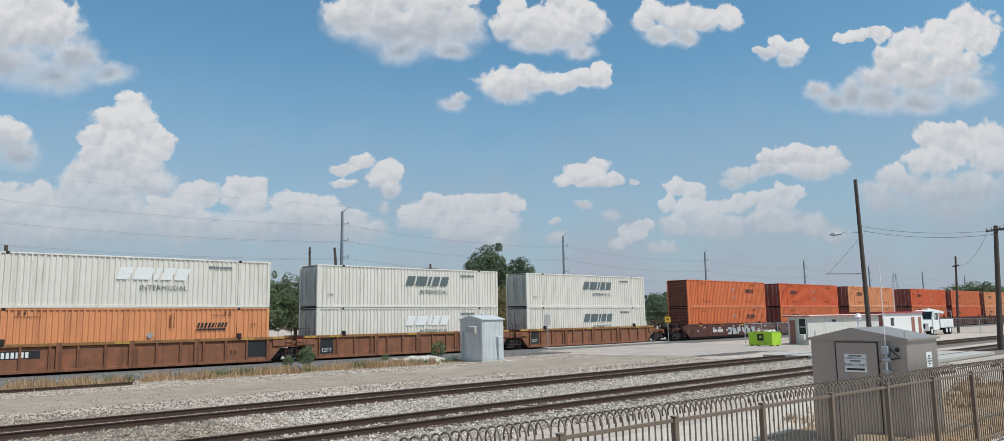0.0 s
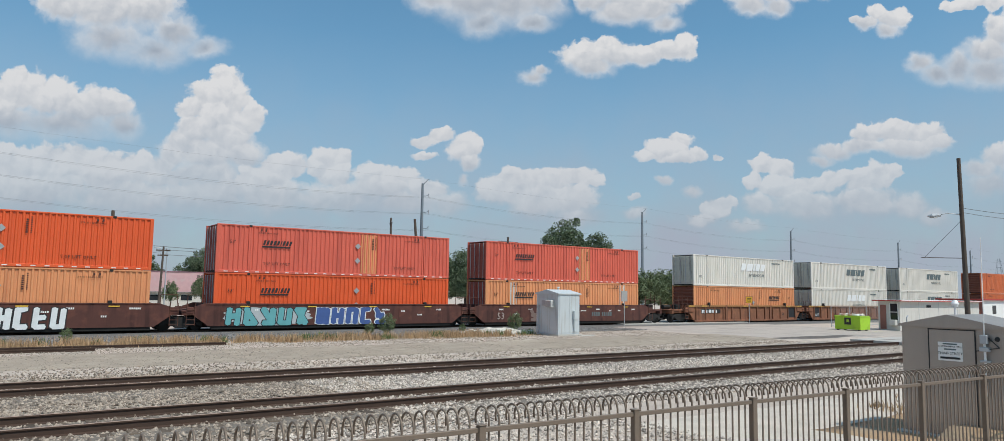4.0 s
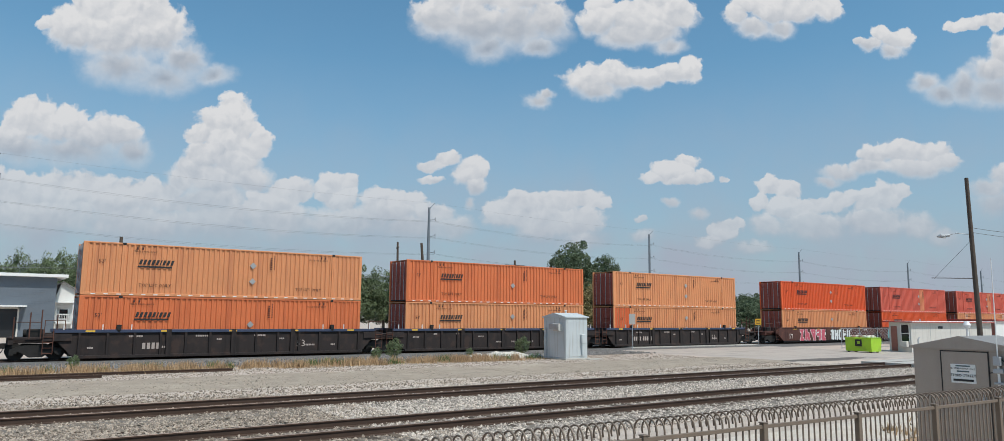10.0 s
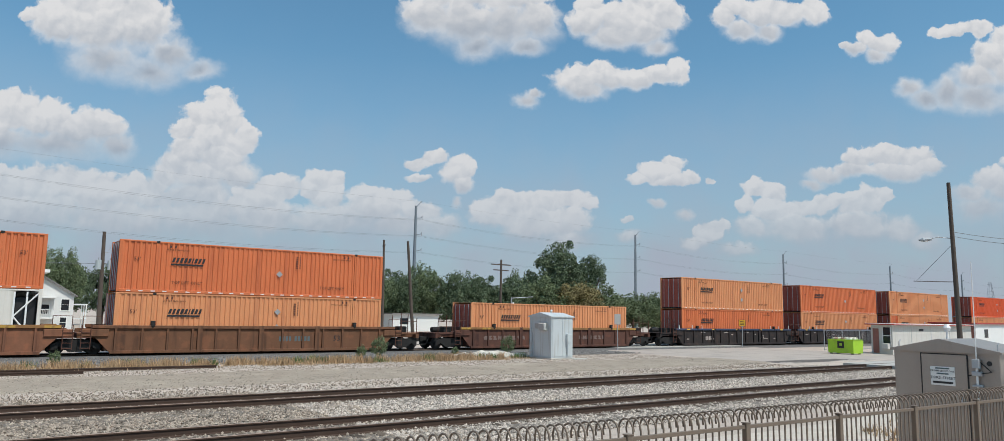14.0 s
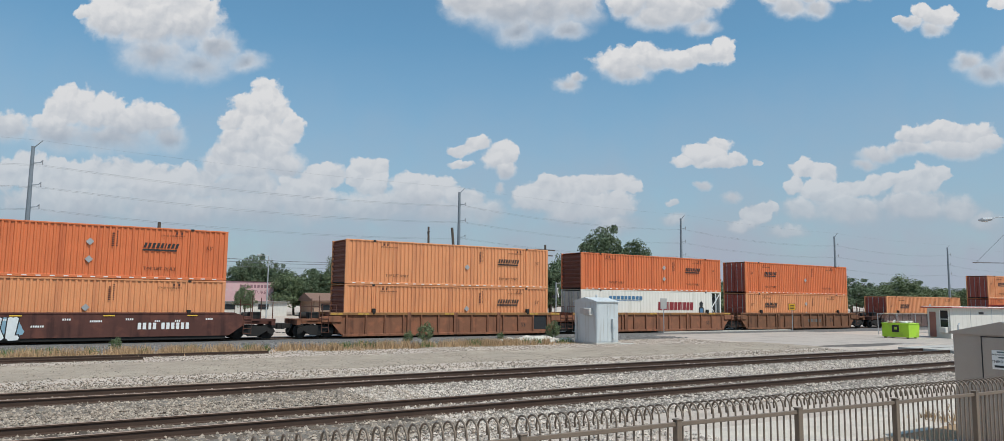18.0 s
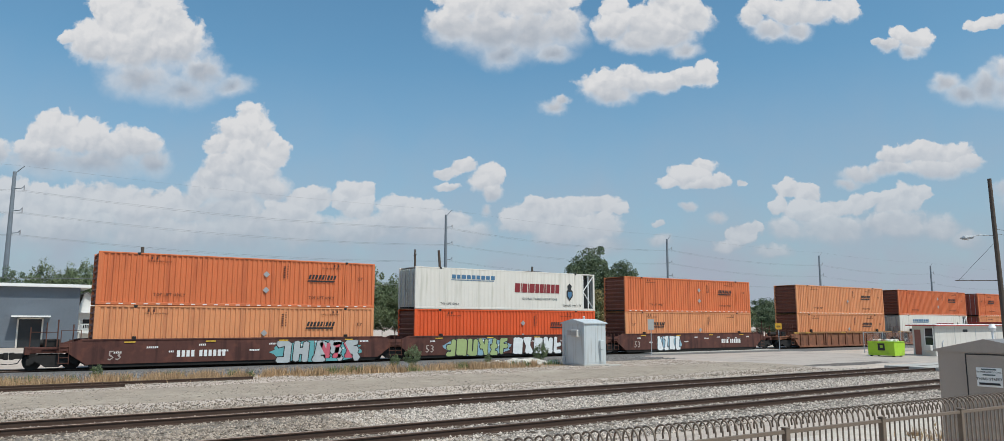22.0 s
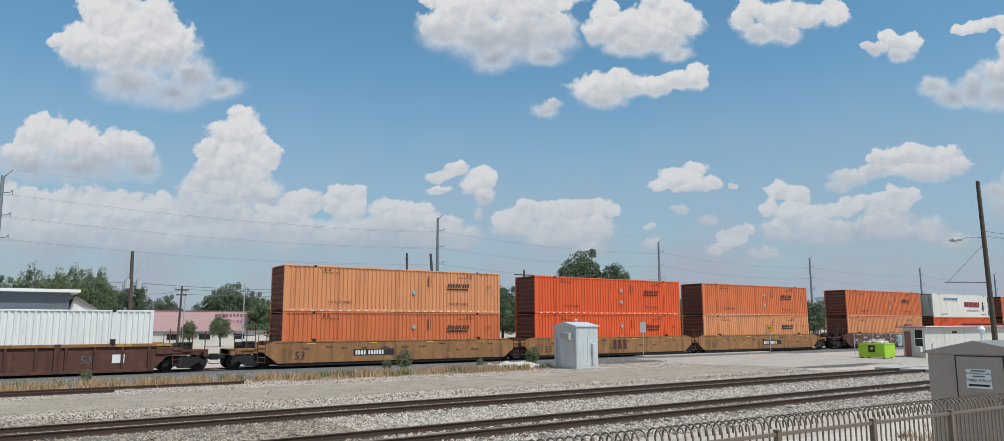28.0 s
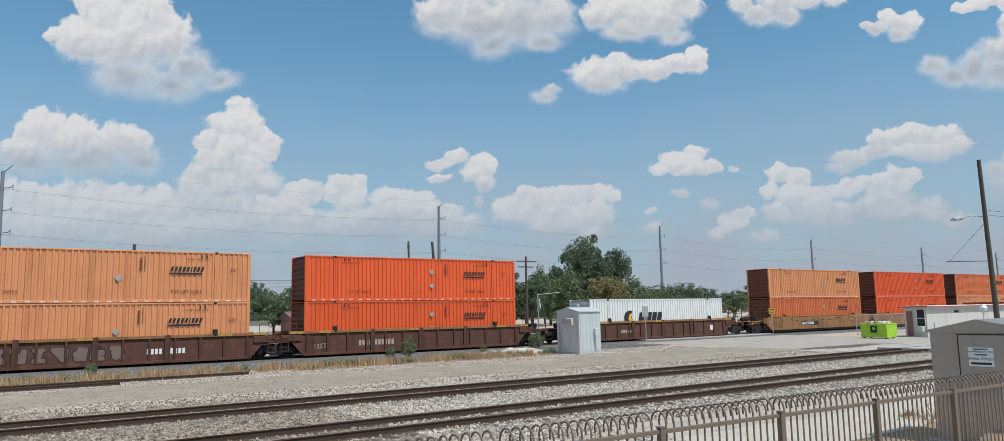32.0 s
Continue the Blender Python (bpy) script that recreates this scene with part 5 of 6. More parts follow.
for k in range(14):
    p = part("rubbish", boxes((-.16, .16, -.14, .14, -.08, .1), bevel=.05), random.choice(("rubbish", "white", "rubbish", "brick")), bn, m=pose(random.uniform(.1, 1.2), random.uniform(.15, 1.95), 1.24, random.uniform(-30, 30), random.uniform(-30, 30), random.uniform(0, 90)))

# low yard office
o = empty("yard_office", pose(61.5, 29.7, 0))
tagged(o, "low pale yard office with a red door and flat roof", "building")
part("wall", boxes((0, 15, 0, 1.75, 0, 2.42)), "pale_wall", o)
part("end_wall", boxes((-.03, 0, .0, 1.75, 0, 2.42)), "pale_wall", o)
part("roof", boxes((-.35, 15.2, -.3, 2.1, 2.42, 2.52), bevel=.02), "white", o)
part("fascia", boxes((-.37, -.35, -.3, 2.1, 2.40, 2.5), (-.37, 15.2, -.32, -.3, 2.41, 2.47)), "red", o, "red roof edge")
part("door", boxes((-.06, -.03, 1.1, 1.6, .1, 2.1), bevel=.01), "redbrown", o)
w = part("window", boxes((-.06, -.03, .15, .75, .9, 2.2)), "window", o)
part("frame", boxes((-.09, -.06, .1, .15, .85, 2.25), (-.09, -.06, .75, .8, .85, 2.25), (-.09, -.06, .15, .75, 1.5, 1.55)), "white", w)
part("air_conditioner", boxes((-.45, -.03, .2, .7, .45, .9), bevel=.03), "pale_wall", o)
for k in range(3):
    part("panel_joint", boxes((3.2 + k * 3.6, 3.26 + k * 3.6, -.012, 0, .1, 2.4)), "sign_grey", o)
part("wall_vent", boxes((4.6, 5.4, -.02, 0, 1.9, 2.1)), "black", o)
o2 = empty("store_building", pose(78, 29.9, 0))
tagged(o2, "white flat-roofed store with a red roof edge", "building")
part("wall", boxes((0, 11, 0, 4, 0, 2.6)), "white", o2)
part("end_wall", boxes((-.03, 0, 0, 4, 0, 2.6)), "redbrown", o2)
part("roof", boxes((-.2, 11.2, -.2, 4.2, 2.6, 2.72)), "red", o2, "red flat roof edge")
part("window", boxes((2.0, 2.8, -.03, 0, 1.3, 2.1)), "window", o2)
part("door", boxes((7.6, 8.5, -.03, 0, 0, 2.1)), "redbrown", o2)
part("door", boxes((9.6, 10.4, -.03, 0, 0, 2.1)), "redbrown", o2)

# white bucket truck
tk = empty("utility_truck", pose(91.2, 29.9, 0))
tagged(tk, "white utility truck with a boom and tool bodies", "truck")
part("bonnet", plate([(0, .75), (0, 1.35), (.25, 1.55), (1.3, 1.75), (1.3, .6)], .2, 2.2), "white", tk)
part("grille", boxes((-.04, .0, .55, 1.85, .75, 1.3), bevel=.02), "black", tk)
part("bumper", boxes((-.22, 0, .1, 2.3, .5, .75), bevel=.04), "white", tk)
for y in (.28, 1.9):
    part("headlight", boxes((-.03, .05, y, y + .25, 1.05, 1.3), bevel=.03), "chrome", tk)
cabin = part("cabin", plate([(1.2, .6), (1.2, 1.75), (1.75, 2.75), (3.2, 2.85), (3.2, .6)], .1, 2.3), "white", tk)
part("windscreen", plate([(1.24, 1.85), (1.66, 2.62), (1.6, 2.66), (1.18, 1.89)], .25, 2.15), "glass_dark", cabin)
part("side_window", boxes((1.95, 2.95, .08, .1, 1.75, 2.5)), "glass_dark", cabin)
part("mirror", boxes((1.2, 1.3, -.25, -.02, 1.8, 2.3), bevel=.03), "white", cabin)
part("chassis", boxes((.3, 8.0, .6, 1.8, .5, .75)), "black", tk)
part("tool_body", boxes((3.4, 7.8, .02, .6, .8, 1.75), (3.4, 7.8, 1.8, 2.38, .8, 1.75), (3.4, 7.8, .6, 1.8, .8, 1.0), bevel=.03), "white", tk)
for k in range(4):
    part("locker_door", boxes((3.5 + k * 1.05, 4.45 + k * 1.05, -.005, .02, .9, 1.65), bevel=.015), "white", tk)
part("boom_post", tubes(((5.0, 1.2, 1.0), (5.0, 1.2, 2.7), .22), sides=12), "white", tk)
part("boom", tubes(((5.0, 1.2, 2.7), (8.2, 1.2, 2.5), .16, .12), ((8.2, 1.2, 2.6), (4.2, 1.5, 3.0), .1, .08)), "white", tk)
part("bucket", boxes((3.6, 4.3, 1.2, 1.9, 2.1, 3.0), bevel=.06), "white", tk)
part("rack", tubes(((3.5, .1, 1.75), (3.5, .1, 2.7), .03), ((7.6, .1, 1.75), (7.6, .1, 2.7), .03), ((3.5, .1, 2.7), (7.6, .1, 2.7), .03), sides=6), "steel", tk)
for x in (.75, 5.6, 6.8):
    for y in (.12, 2.0):
        wh = part("wheel", tubes(((x, y, .5), (x, y + .28, .5), .5), sides=20), "tyre", tk)
        part("rim", tubes(((x, y - .02, .5), (x, y + .3, .5), .26), sides=14), "white", wh)

# chain link fence by the office
cl = empty("chain_link_fence", pose(0, 0, 0))
tagged(cl, "grey chain-link fence with steel posts", "fence")
runs = [((63, 36.5), (100, 36.5)), ((100, 36.5), (100, 24.5)), ((100, 24.5), (150, 24.5))]
for (xa, ya), (xb, yb) in runs:
    L = math.hypot(xb - xa, yb - ya)
    n = int(L / 3)
    for k in range(n + 1):
        part("post", cached("clpost", lambda: mesh_of("post", tubes(((0, 0, -.1), (0, 0, 1.85), .035), sides=8), "steel")), "", cl, m=pose(xa + (xb - xa) * k / n, ya + (yb - ya) * k / n, 0))
    for z in (.1, 1.8):
        part("rail", tubes(((xa, ya, z), (xb, yb, z), .022), sides=6), "steel", cl)
    mesh_wires = bmesh.new()
    m_ = int(L / .28)
    for k in range(m_):
        pa = (xa + (xb - xa) * k / m_, ya + (yb - ya) * k / m_)
        pb = (xa + (xb - xa) * min(1, (k + 6) / m_), ya + (yb - ya) * min(1, (k + 6) / m_))
        tube_into(mesh_wires, (*pa, .1), (*pb, 1.8), .006, sides=3)
        tube_into(mesh_wires, (*pa, 1.8), (*pb, .1), .006, sides=3)
    tagged(part("wire_mesh", mesh_wires, "steel", cl), kind="stuff")

# ---------- poles, masts and wires ----------
def wire(parent, a, b, sag, r=.02, name="wire", n=14):
    bm = bmesh.new()
    a, b = Vector(a), Vector(b)
    pts = [a.lerp(b, k / n) - Vector((0, 0, 4 * sag * (k / n) * (1 - k / n))) for k in range(n + 1)]
    q = (b - a).to_track_quat("Z", "Y").to_matrix()
    rings = [[bm.verts.new(p + q @ Vector((r * math.cos(j * 1.5708), r * math.sin(j * 1.5708), 0))) for j in range(4)] for p in pts]
    for c, d in zip(rings, rings[1:]):
        for j in range(4):
            bm.faces.new((c[j], c[(j + 1) % 4], d[(j + 1) % 4], d[j]))
    return part(name, bm, "wire", parent)


def wood_pole(name, base, top, r, label, arms=()):
    p = empty(name, pose(*base))
    tagged(p, label, "utility pole")
    d = Vector(top) - Vector(base)
    part("pole", tubes(((0, 0, -.3), d, r, r * .68), sides=12), "wood_pole", p)
    for z, half, turn in arms:
        f = z / d.z
        part("crossarm", boxes((-half, half, -.06, .06, -.07, .07), bevel=.01), "wood_pole", p, m=pose(d.x * f, d.y * f, z, 0, 0, turn))
        for s in (-.9, -.45, .45, .9):
            part("insulator", tubes(((0, 0, .07), (0, 0, .22), .05, .03), sides=8), "porcelain", p, m=pose(d.x * f, d.y * f, z, 0, 0, turn) @ pose(half * s, 0, 0))
    return p


lp = wood_pole("lamp_pole", (52.05, 20.85, 0), (51.9, 20.95, 11.86), .17, "tall dark timber pole with a street lamp arm")
part("lamp_arm", tubes(((-.1, .1, 8.15), (-.6, .75, 8.25), .03), ((-.6, .75, 8.25), (-.9, 1.1, 8.15), .03), sides=8), "steel", lp)
hd = part("lamp_head", tubes(((-.85, 1.05, 8.12), (-1.15, 1.45, 8.08), .09, .15), ((-1.15, 1.45, 8.08), (-1.3, 1.65, 8.06), .15, .05), sides=10), "steel", lp)
part("lens", tubes(((-1.05, 1.3, 8.0), (-1.05, 1.3, 7.92), .13, .06), sides=10), "vent", hd)
part("guy_wire", tubes(((-.05, .0, 7.9), (-1.5, 1.9, 5.3), .012), sides=4), "wire", lp)
part("brace", tubes(((-.0, .0, 5.3), (-1.6, 2.0, 5.35), .025), sides=6), "wood_pole", lp)
p2 = wood_pole("utility_pole", (60.0, 15.4, 0), (60.17, 14.96, 8.6), .2, "weathered grey-brown timber pole beside the track", ((8.3, .8, 60),))
part("transformer_arm", tubes(((0, -.3, 8.2), (.6, -1.0, 8.8), .03), sides=6), "steel", p2)
p3 = wood_pole("utility_pole", (102, 30.4, 0), (102, 29.9, 9.4), .16, "dark timber utility pole near the truck", ((8.2, .8, 40),))
wire(lp, (-.1, .1, 8.6), (8.1, -5.9, 8.3), .35, .016)
wire(lp, (-.1, .1, 8.3), (8.1, -5.7, 8.0), .35, .016)
wire(p2, (0.1, -.4, 8.3), (38, -20, 8.5), .8, .02)
wire(p3, (0, -.4, 8.4), (-41.9, -14.9, 8.1), .9, .014)

# steel monopole power line
TOWERS = ((-62, 24.6), (-0.7, 24.1), (67.7, 23.75), (127.1, 22.9), (187.4, 22.1), (248.9, 22.0), (303.6, 21.8), (362, 21.5), (420, 21.2))
LINE_Y = 120
masts = []
for x, h in TOWERS:
    m_ = empty("power_line_mast", pose(x, LINE_Y, 0))
    tagged(m_, "weathered grey steel power line mast with upswept arms", "power mast", "power line masts")
    part("shaft", cached(("shaft", h), lambda: mesh_of("shaft", tubes(((0, 0, -.5), (0, 0, h - .9), .42, .22), sides=12), "tower")), "", m_)
    part("top_arm", tubes(((0, 0, h - 1.2), (1.1, -.2, h), .09, .05), sides=6), "tower", m_)
    for k in range(3):
        z = h - 3.0 - k * 3.1
        part("arm", tubes(((0, 0, z - .3), (1.0, -.2, z - .15), .09, .06), ((1.0, -.2, z - .15), (1.3, -.25, z + .25), .06, .05), sides=6), "tower", m_)
        part("insulator", tubes(((1.25, -.25, z + .2), (1.25, -.25, z - .45), .06), sides=6), "porcelain", m_)
    masts.append(m_)
for k in range(len(TOWERS) - 1):
    (xa, ha), (xb, hb) = TOWERS[k], TOWERS[k + 1]
    L = xb - xa
    wire(masts[k], (1.1, -.2, ha), (L + 1.1, -.2, hb), .5, .007)
    for q in range(3):
        wire(masts[k], (1.25, -.25, ha - 3.45 - q * 3.1), (L + 1.25, -.25, hb - 3.45 - q * 3.1), 1.0, .012)
        wire(masts[k], (1.25, .15, ha - 3.55 - q * 3.1), (L + 1.25, .15, hb - 3.55 - q * 3.1), 1.08, .009)
lat = empty("lattice_tower", pose(590, 215, 0))
tagged(lat, "far grey lattice transmission tower", "power mast")
for sx in (-1, 1):
    for sy in (-1, 1):
        part("leg", tubes(((sx * 4, sy * 4, 0), (sx * .6, sy * .6, 32), .14, .09), sides=4), "tower", lat)
for k in range(6):
    part("brace", tubes(((-4 + k * .55, -4 + k * .55, k * 5.2), (3.4 - k * .55, -3.4 + k * .55, k * 5.2 + 5), .07), ((4 - k * .55, -4 + k * .55, k * 5.2), (-3.4 + k * .55, -3.4 + k * .55, k * 5.2 + 5), .07), sides=4), "tower", lat)
for z in (21, 25.5, 30):
    part("arm", boxes((-4.5, 4.5, -.12, .12, z, z + .25)), "tower", lat)

# poles behind the train
wood_pole("utility_pole", (43.6, 85, 0), (43.4, 85, 12.0), .19, "tall grey timber utility pole among the trees", ((11.3, 1.1, 70),))
wood_pole("utility_pole", (48.1, 85, 0), (46.9, 85, 12.1), .24, "leaning dark timber pole stub")
wood_pole("utility_pole", (40.5, 92, 0), (40.5, 92, 7.6), .12, "thin grey timber pole", ((7.3, .7, 0),))
wood_pole("utility_pole", (34.0, 92, 0), (34.0, 92, 7.2), .12, "thin grey timber pole")
tp = wood_pole("utility_pole", (11.5, 85, 0), (11.3, 85, 10.45), .24, "dark timber pole carrying two grey transformers")
for dx in (-.55, .55):
    can = part("transformer", tubes(((dx, -.35, 6.55), (dx, -.35, 7.5), .28), sides=14), "can", tp, "grey transformer can")
    part("bushing", tubes(((dx, -.35, 7.5), (dx, -.35, 7.75), .05), sides=6), "porcelain", can)
part("arc_bracket", tubes(((0, 0, 8.3), (.9, -.2, 8.5), .025), ((.9, -.2, 8.5), (1.3, -.2, 9.0), .025), ((1.3, -.2, 9.0), (1.25, -.2, 10.1), .02), ((.3, 0, 8.5), (.7, -.1, 9.3), .02), sides=6), "steel", tp)
pw = wood_pole("utility_pole", (18.1, 95, 0), (18.3, 95, 7.5), .16, "dark timber utility pole before the pink store", ((7.0, .8, 0), (6.4, .6, 0)))
wire(tp, (0, 0, 7.2), (-40, 2, 7.6), .6, .03)
wire(tp, (0, 0, 7.2), (32, 0, 7.6), .6, .03)
wire(tp, (0, 0, 6.2), (6.6, 10, 6.9), .3, .025)
wire(pw, (0, 0, 7.1), (22.4, -3, 7.3), .3, .025)
wire(pw, (0, 0, 6.5), (22.4, -3, 6.9), .3, .025)


def street_light(x, y, h):
    s = empty("street_light", pose(x, y, 0))
    tagged(s, "slim galvanised street light with a short arm", "street lamp", "street lights")
    part("pole", tubes(((0, 0, -.1), (0, 0, h), .09, .06), sides=8), "steel", s)
    part("arm", tubes(((0, 0, h), (-1.0, -.2, h + .05), .04), sides=6), "steel", s)
    part("lamp_head", boxes((-1.5, -.9, -.32, -.1, h - .02, h + .12), bevel=.03), "steel", s)


street_light(25.7, 95, 7.9)
street_light(19.3, 98, 7.4)
# crossing signal beyond the train
cs = empty("crossing_signal", pose(42.85, 58.5, 0))
tagged(cs, "crossbuck crossing signal on a dark pole", "crossing signal")
part("pole", tubes(((0, 0, -.1), (0, 0, 8.1), .14, .1), sides=10), "wood_pole", cs)
part("crossarm", boxes((-1.2, 1.2, -.05, .05, 7.55, 7.65)), "wood_pole", cs)
part("crossarm", boxes((-.9, .9, -.05, .05, 7.0, 7.1)), "wood_pole", cs)
part("mast", tubes(((.6, -1, 0), (.6, -1, 4.4), .06), sides=8), "steel", cs)
for a in (45, -45):
    part("crossbuck_board", boxes((-.6, .6, -.02, .02, -.1, .1)), "white", cs, m=pose(.72, -1.1, 3.4, 0, 0, 62) @ pose(0, a * .0006, 0, 0, a, 0))
part("gate_arm", tubes(((.6, -1, 4.3), (3.3, -1, 4.5), .04), sides=6), "steel", cs)
for dx in (-.35, .35):
    part("signal_lamp", tubes(((.6 + dx, -1.05, 3.0), (.6 + dx, -1.15, 3.0), .16), sides=12), "black", cs)

# ---------- buildings behind the train ----------
pk = empty("pink_store", pose(17.5, 110, 0))
tagged(pk, "faded pink painted block store with worn wall lettering", "building")
part("wall", boxes((0, 13.2, 0, 14, 0, 4.72)), "pink", pk)
part("coping", boxes((-.08, 13.28, -.06, .2, 4.72, 4.84), (-.08, .2, .2, 14, 4.72, 4.84), (13.0, 13.28, .2, 14, 4.72, 4.84)), "pink_letter", pk)
part("wall_lettering", lettering("FURNITURE", .75, "pink_letter"), "", pk, m=pose(10.2, -.012, 3.05))
part("wall_lettering_bars", boxes(*[(8.3 + k * .5, 8.3 + k * .5 + .34, -.012, 0, 3.95, 4.4) for k in range(9)]), "pink_letter", pk)
for k in range(3):
    w = part("window", boxes((1.2 + k * 4, 2.9 + k * 4, -.03, 0, .8, 1.7)), "window", pk)
    part("frame", boxes((1.1 + k * 4, 3.0 + k * 4, -.05, -.03, 1.7, 1.78), (1.1 + k * 4, 3.0 + k * 4, -.05, -.03, .72, .8), (2.02 + k * 4, 2.08 + k * 4, -.05, -.03, .8, 1.7)), "white", w)
lw = empty("low_shed", pose(16, 104, 0))
tagged(lw, "low pale shed with a flat roof before the pink store", "building")
part("wall", boxes((0, 15, 0, 3, 0, 1.9)), "pale_wall", lw)
part("roof", boxes((-.3, 15.3, -.3, 3.3, 1.9, 2.02)), "roof", lw)
for x in (2.5, 6.5, 11):
    part("window", boxes((x, x + 1.4, -.03, 0, .9, 1.6)), "window", lw)
gh = empty("grey_house", pose(-14, 90, 0))
tagged(gh, "slate grey sided modern house with a flat white roof edge", "house")
for k in range(27):
    part("siding_board", boxes((0, 20.2, -.02 - .012, 0, .1 + k * .225, .1 + k * .225 + .21)), "siding", gh)
part("wall", boxes((0, 20.2, 0, 9, 0, 6.2)), "siding", gh)
part("roof", boxes((-.6, 21.2, -.7, 9.4, 6.2, 6.52), bevel=.02), "white", gh)
part("corner_trim", boxes((20.08, 20.25, -.05, 0, 0, 6.2)), "siding", gh)
d = part("door", boxes((15.0, 17.0, -.06, -.035, 0, 2.9)), "window", gh, "dark porch door")
part("frame", boxes((14.85, 15.0, -.1, -.035, 0, 3.05), (17.0, 17.15, -.1, -.035, 0, 3.05), (14.85, 17.15, -.1, -.035, 2.9, 3.05)), "pale_wall", d)
part("porch_roof", boxes((14.3, 17.7, -1.4, 0, 3.1, 3.25)), "white", gh)
hs = empty("white_house", pose(6.5, 95, 0))
tagged(hs, "small white clapboard house with a gable and balcony", "house")
part("wall", prism([(0, 0), (8, 0), (8, 4.0), (0, 4.0)], 0, 3.7), "clapboard", hs)
part("gable", plate([(-.0, 4.0), (3.7, 4.0), (.9, 5.85), (.55, 5.85)], .0, 8), "clapboard", hs)
for k in range(22):
    z = .1 + k * .18
    part("clapboard", boxes((0, 3.7, -.02, 0, z, z + .165)), "clapboard", hs)
part("roof", plate([(-.35, 5.45), (.72, 6.0), (4.0, 3.95), (4.0, 3.8), (.72, 5.85), (-.35, 5.3)], -.35, 8.3), "roof", hs)
for x, z, w_, h_ in ((.55, 1.9, .8, 1.0), (2.5, 2.3, .75, 1.2), (2.5, .4, .6, 1.1)):
    w = part("window", boxes((x, x + w_, -.05, -.02, z, z + h_)), "window", hs)
    part("frame", boxes((x - .08, x, -.07, -.02, z - .08, z + h_ + .08), (x + w_, x + w_ + .08, -.07, -.02, z - .08, z + h_ + .08), (x, x + w_, -.07, -.02, z + h_, z + h_ + .08), (x, x + w_, -.07, -.02, z - .08, z), (x, x + w_, -.065, -.05, z + h_ * .5 - .02, z + h_ * .5 + .02)), "white", w)
balc = part("balcony", boxes((.1, 1.8, -1.1, -.02, 1.35, 1.5)), "white", hs)
for k in range(10):
    part("baluster", boxes((.15 + k * .17, .2 + k * .17, -1.08, -1.04, 1.5, 2.3)), "white", balc)
part("balcony_rail", boxes((.1, 1.8, -1.1, -1.02, 2.3, 2.38)), "white", balc)
part("balcony_post", boxes((.1, .2, -1.1, -1.0, 0, 3.6), (1.7, 1.8, -1.1, -1.0, 0, 3.6)), "white", balc)
part("balcony_roof", boxes((0, 1.9, -1.2, 0, 3.6, 3.72)), "white", hs)
pc = part("side_porch", boxes((3.7, 5.2, 1.0, 5.0, 2.9, 3.05), (3.7, 5.2, 1.0, 5.0, 1.3, 1.42)), "white", hs)
for y in (1.05, 3.0, 4.9):
    part("porch_post", boxes((5.05, 5.15, y, y + .1, 0, 2.9)), "white", pc)
bh = empty("brown_house", pose(33.6, 100, 0))
tagged(bh, "low brick house with a brown roof", "house")
part("wall", boxes((0, 7, 0, 6, 0, 2.2)), "brick", bh)
part("roof", prism([(-.5, 2.1), (6.5, 2.1), (6.5, 2.25), (3.0, 3.3), (-.5, 2.25)], -.5, 7.5), "brown_roof", bh)
part("window", boxes((1, 2.2, -.03, 0, .9, 1.8)), "window", bh)
part("window", boxes((4.6, 5.8, -.03, 0, .9, 1.8)), "window", bh)
far_h = empty("low_white_building", pose(52, 98, 0))
tagged(far_h, "low white building under the trees", "building")
part("wall", boxes((0, 8, 0, 6, 0, 2.5)), "clapboard", far_h)
part("roof", boxes((-.4, 8.4, -.4, 6.4, 2.5, 2.65)), "roof", far_h)
part("window", boxes((1.2, 2.6, -.03, 0, 1, 1.9)), "window", far_h)

# ---------- trees ----------
def crown_mesh(name, seed, n_clumps, per, mat, leaf=.24):
    """Leaves in rounded clumps over a unit crown (about 1 wide each way, 0..1 high)."""
    r = np.random.default_rng(seed)
    verts, faces = [], []
    cs = []
    while len(cs) < n_clumps:
        p = r.normal(0, 1, 3)
        p *= r.uniform(.35, 1) ** .5 / np.linalg.norm(p)
        if p[2] > -.75:
            cs.append(p * np.array([.84, .84, .42]) * r.uniform(.86, 1.06) + np.array([0, 0, .46]))
    for c_ in cs:
        size = r.uniform(.10, .25)
        pts = r.normal(0, 1, (per, 3))
        pts /= np.linalg.norm(pts, axis=1)[:, None]
        pts = c_ + pts * (size * r.uniform(.3, 1.0, (per, 1)) ** .6) * np.array([1, 1, .5])
        for p in pts:
            a, b_ = r.normal(0, 1, 3), r.normal(0, 1, 3)
            a /= np.linalg.norm(a)
            b_ -= a * (a @ b_)
            b_ /= np.linalg.norm(b_)
            s = leaf * r.uniform(.10, .22)
            k = np.array([1, 1, .45])
            o = len(verts)
            verts += [tuple(p - a * s * k), tuple(p + b_ * s * .6 * k), tuple(p + a * s * k), tuple(p - b_ * s * .6 * k)]
            faces.append((o, o + 1, o + 2, o + 3))
    return from_arrays(name, verts, faces, mat)


CROWNS = {m: [crown_mesh("crown", 10 * j + k, 60, 110, m, .2) for k in range(3)] for j, m in enumerate(("leaf", "leaf_dark", "leaf_olive"))}
TREES = 0


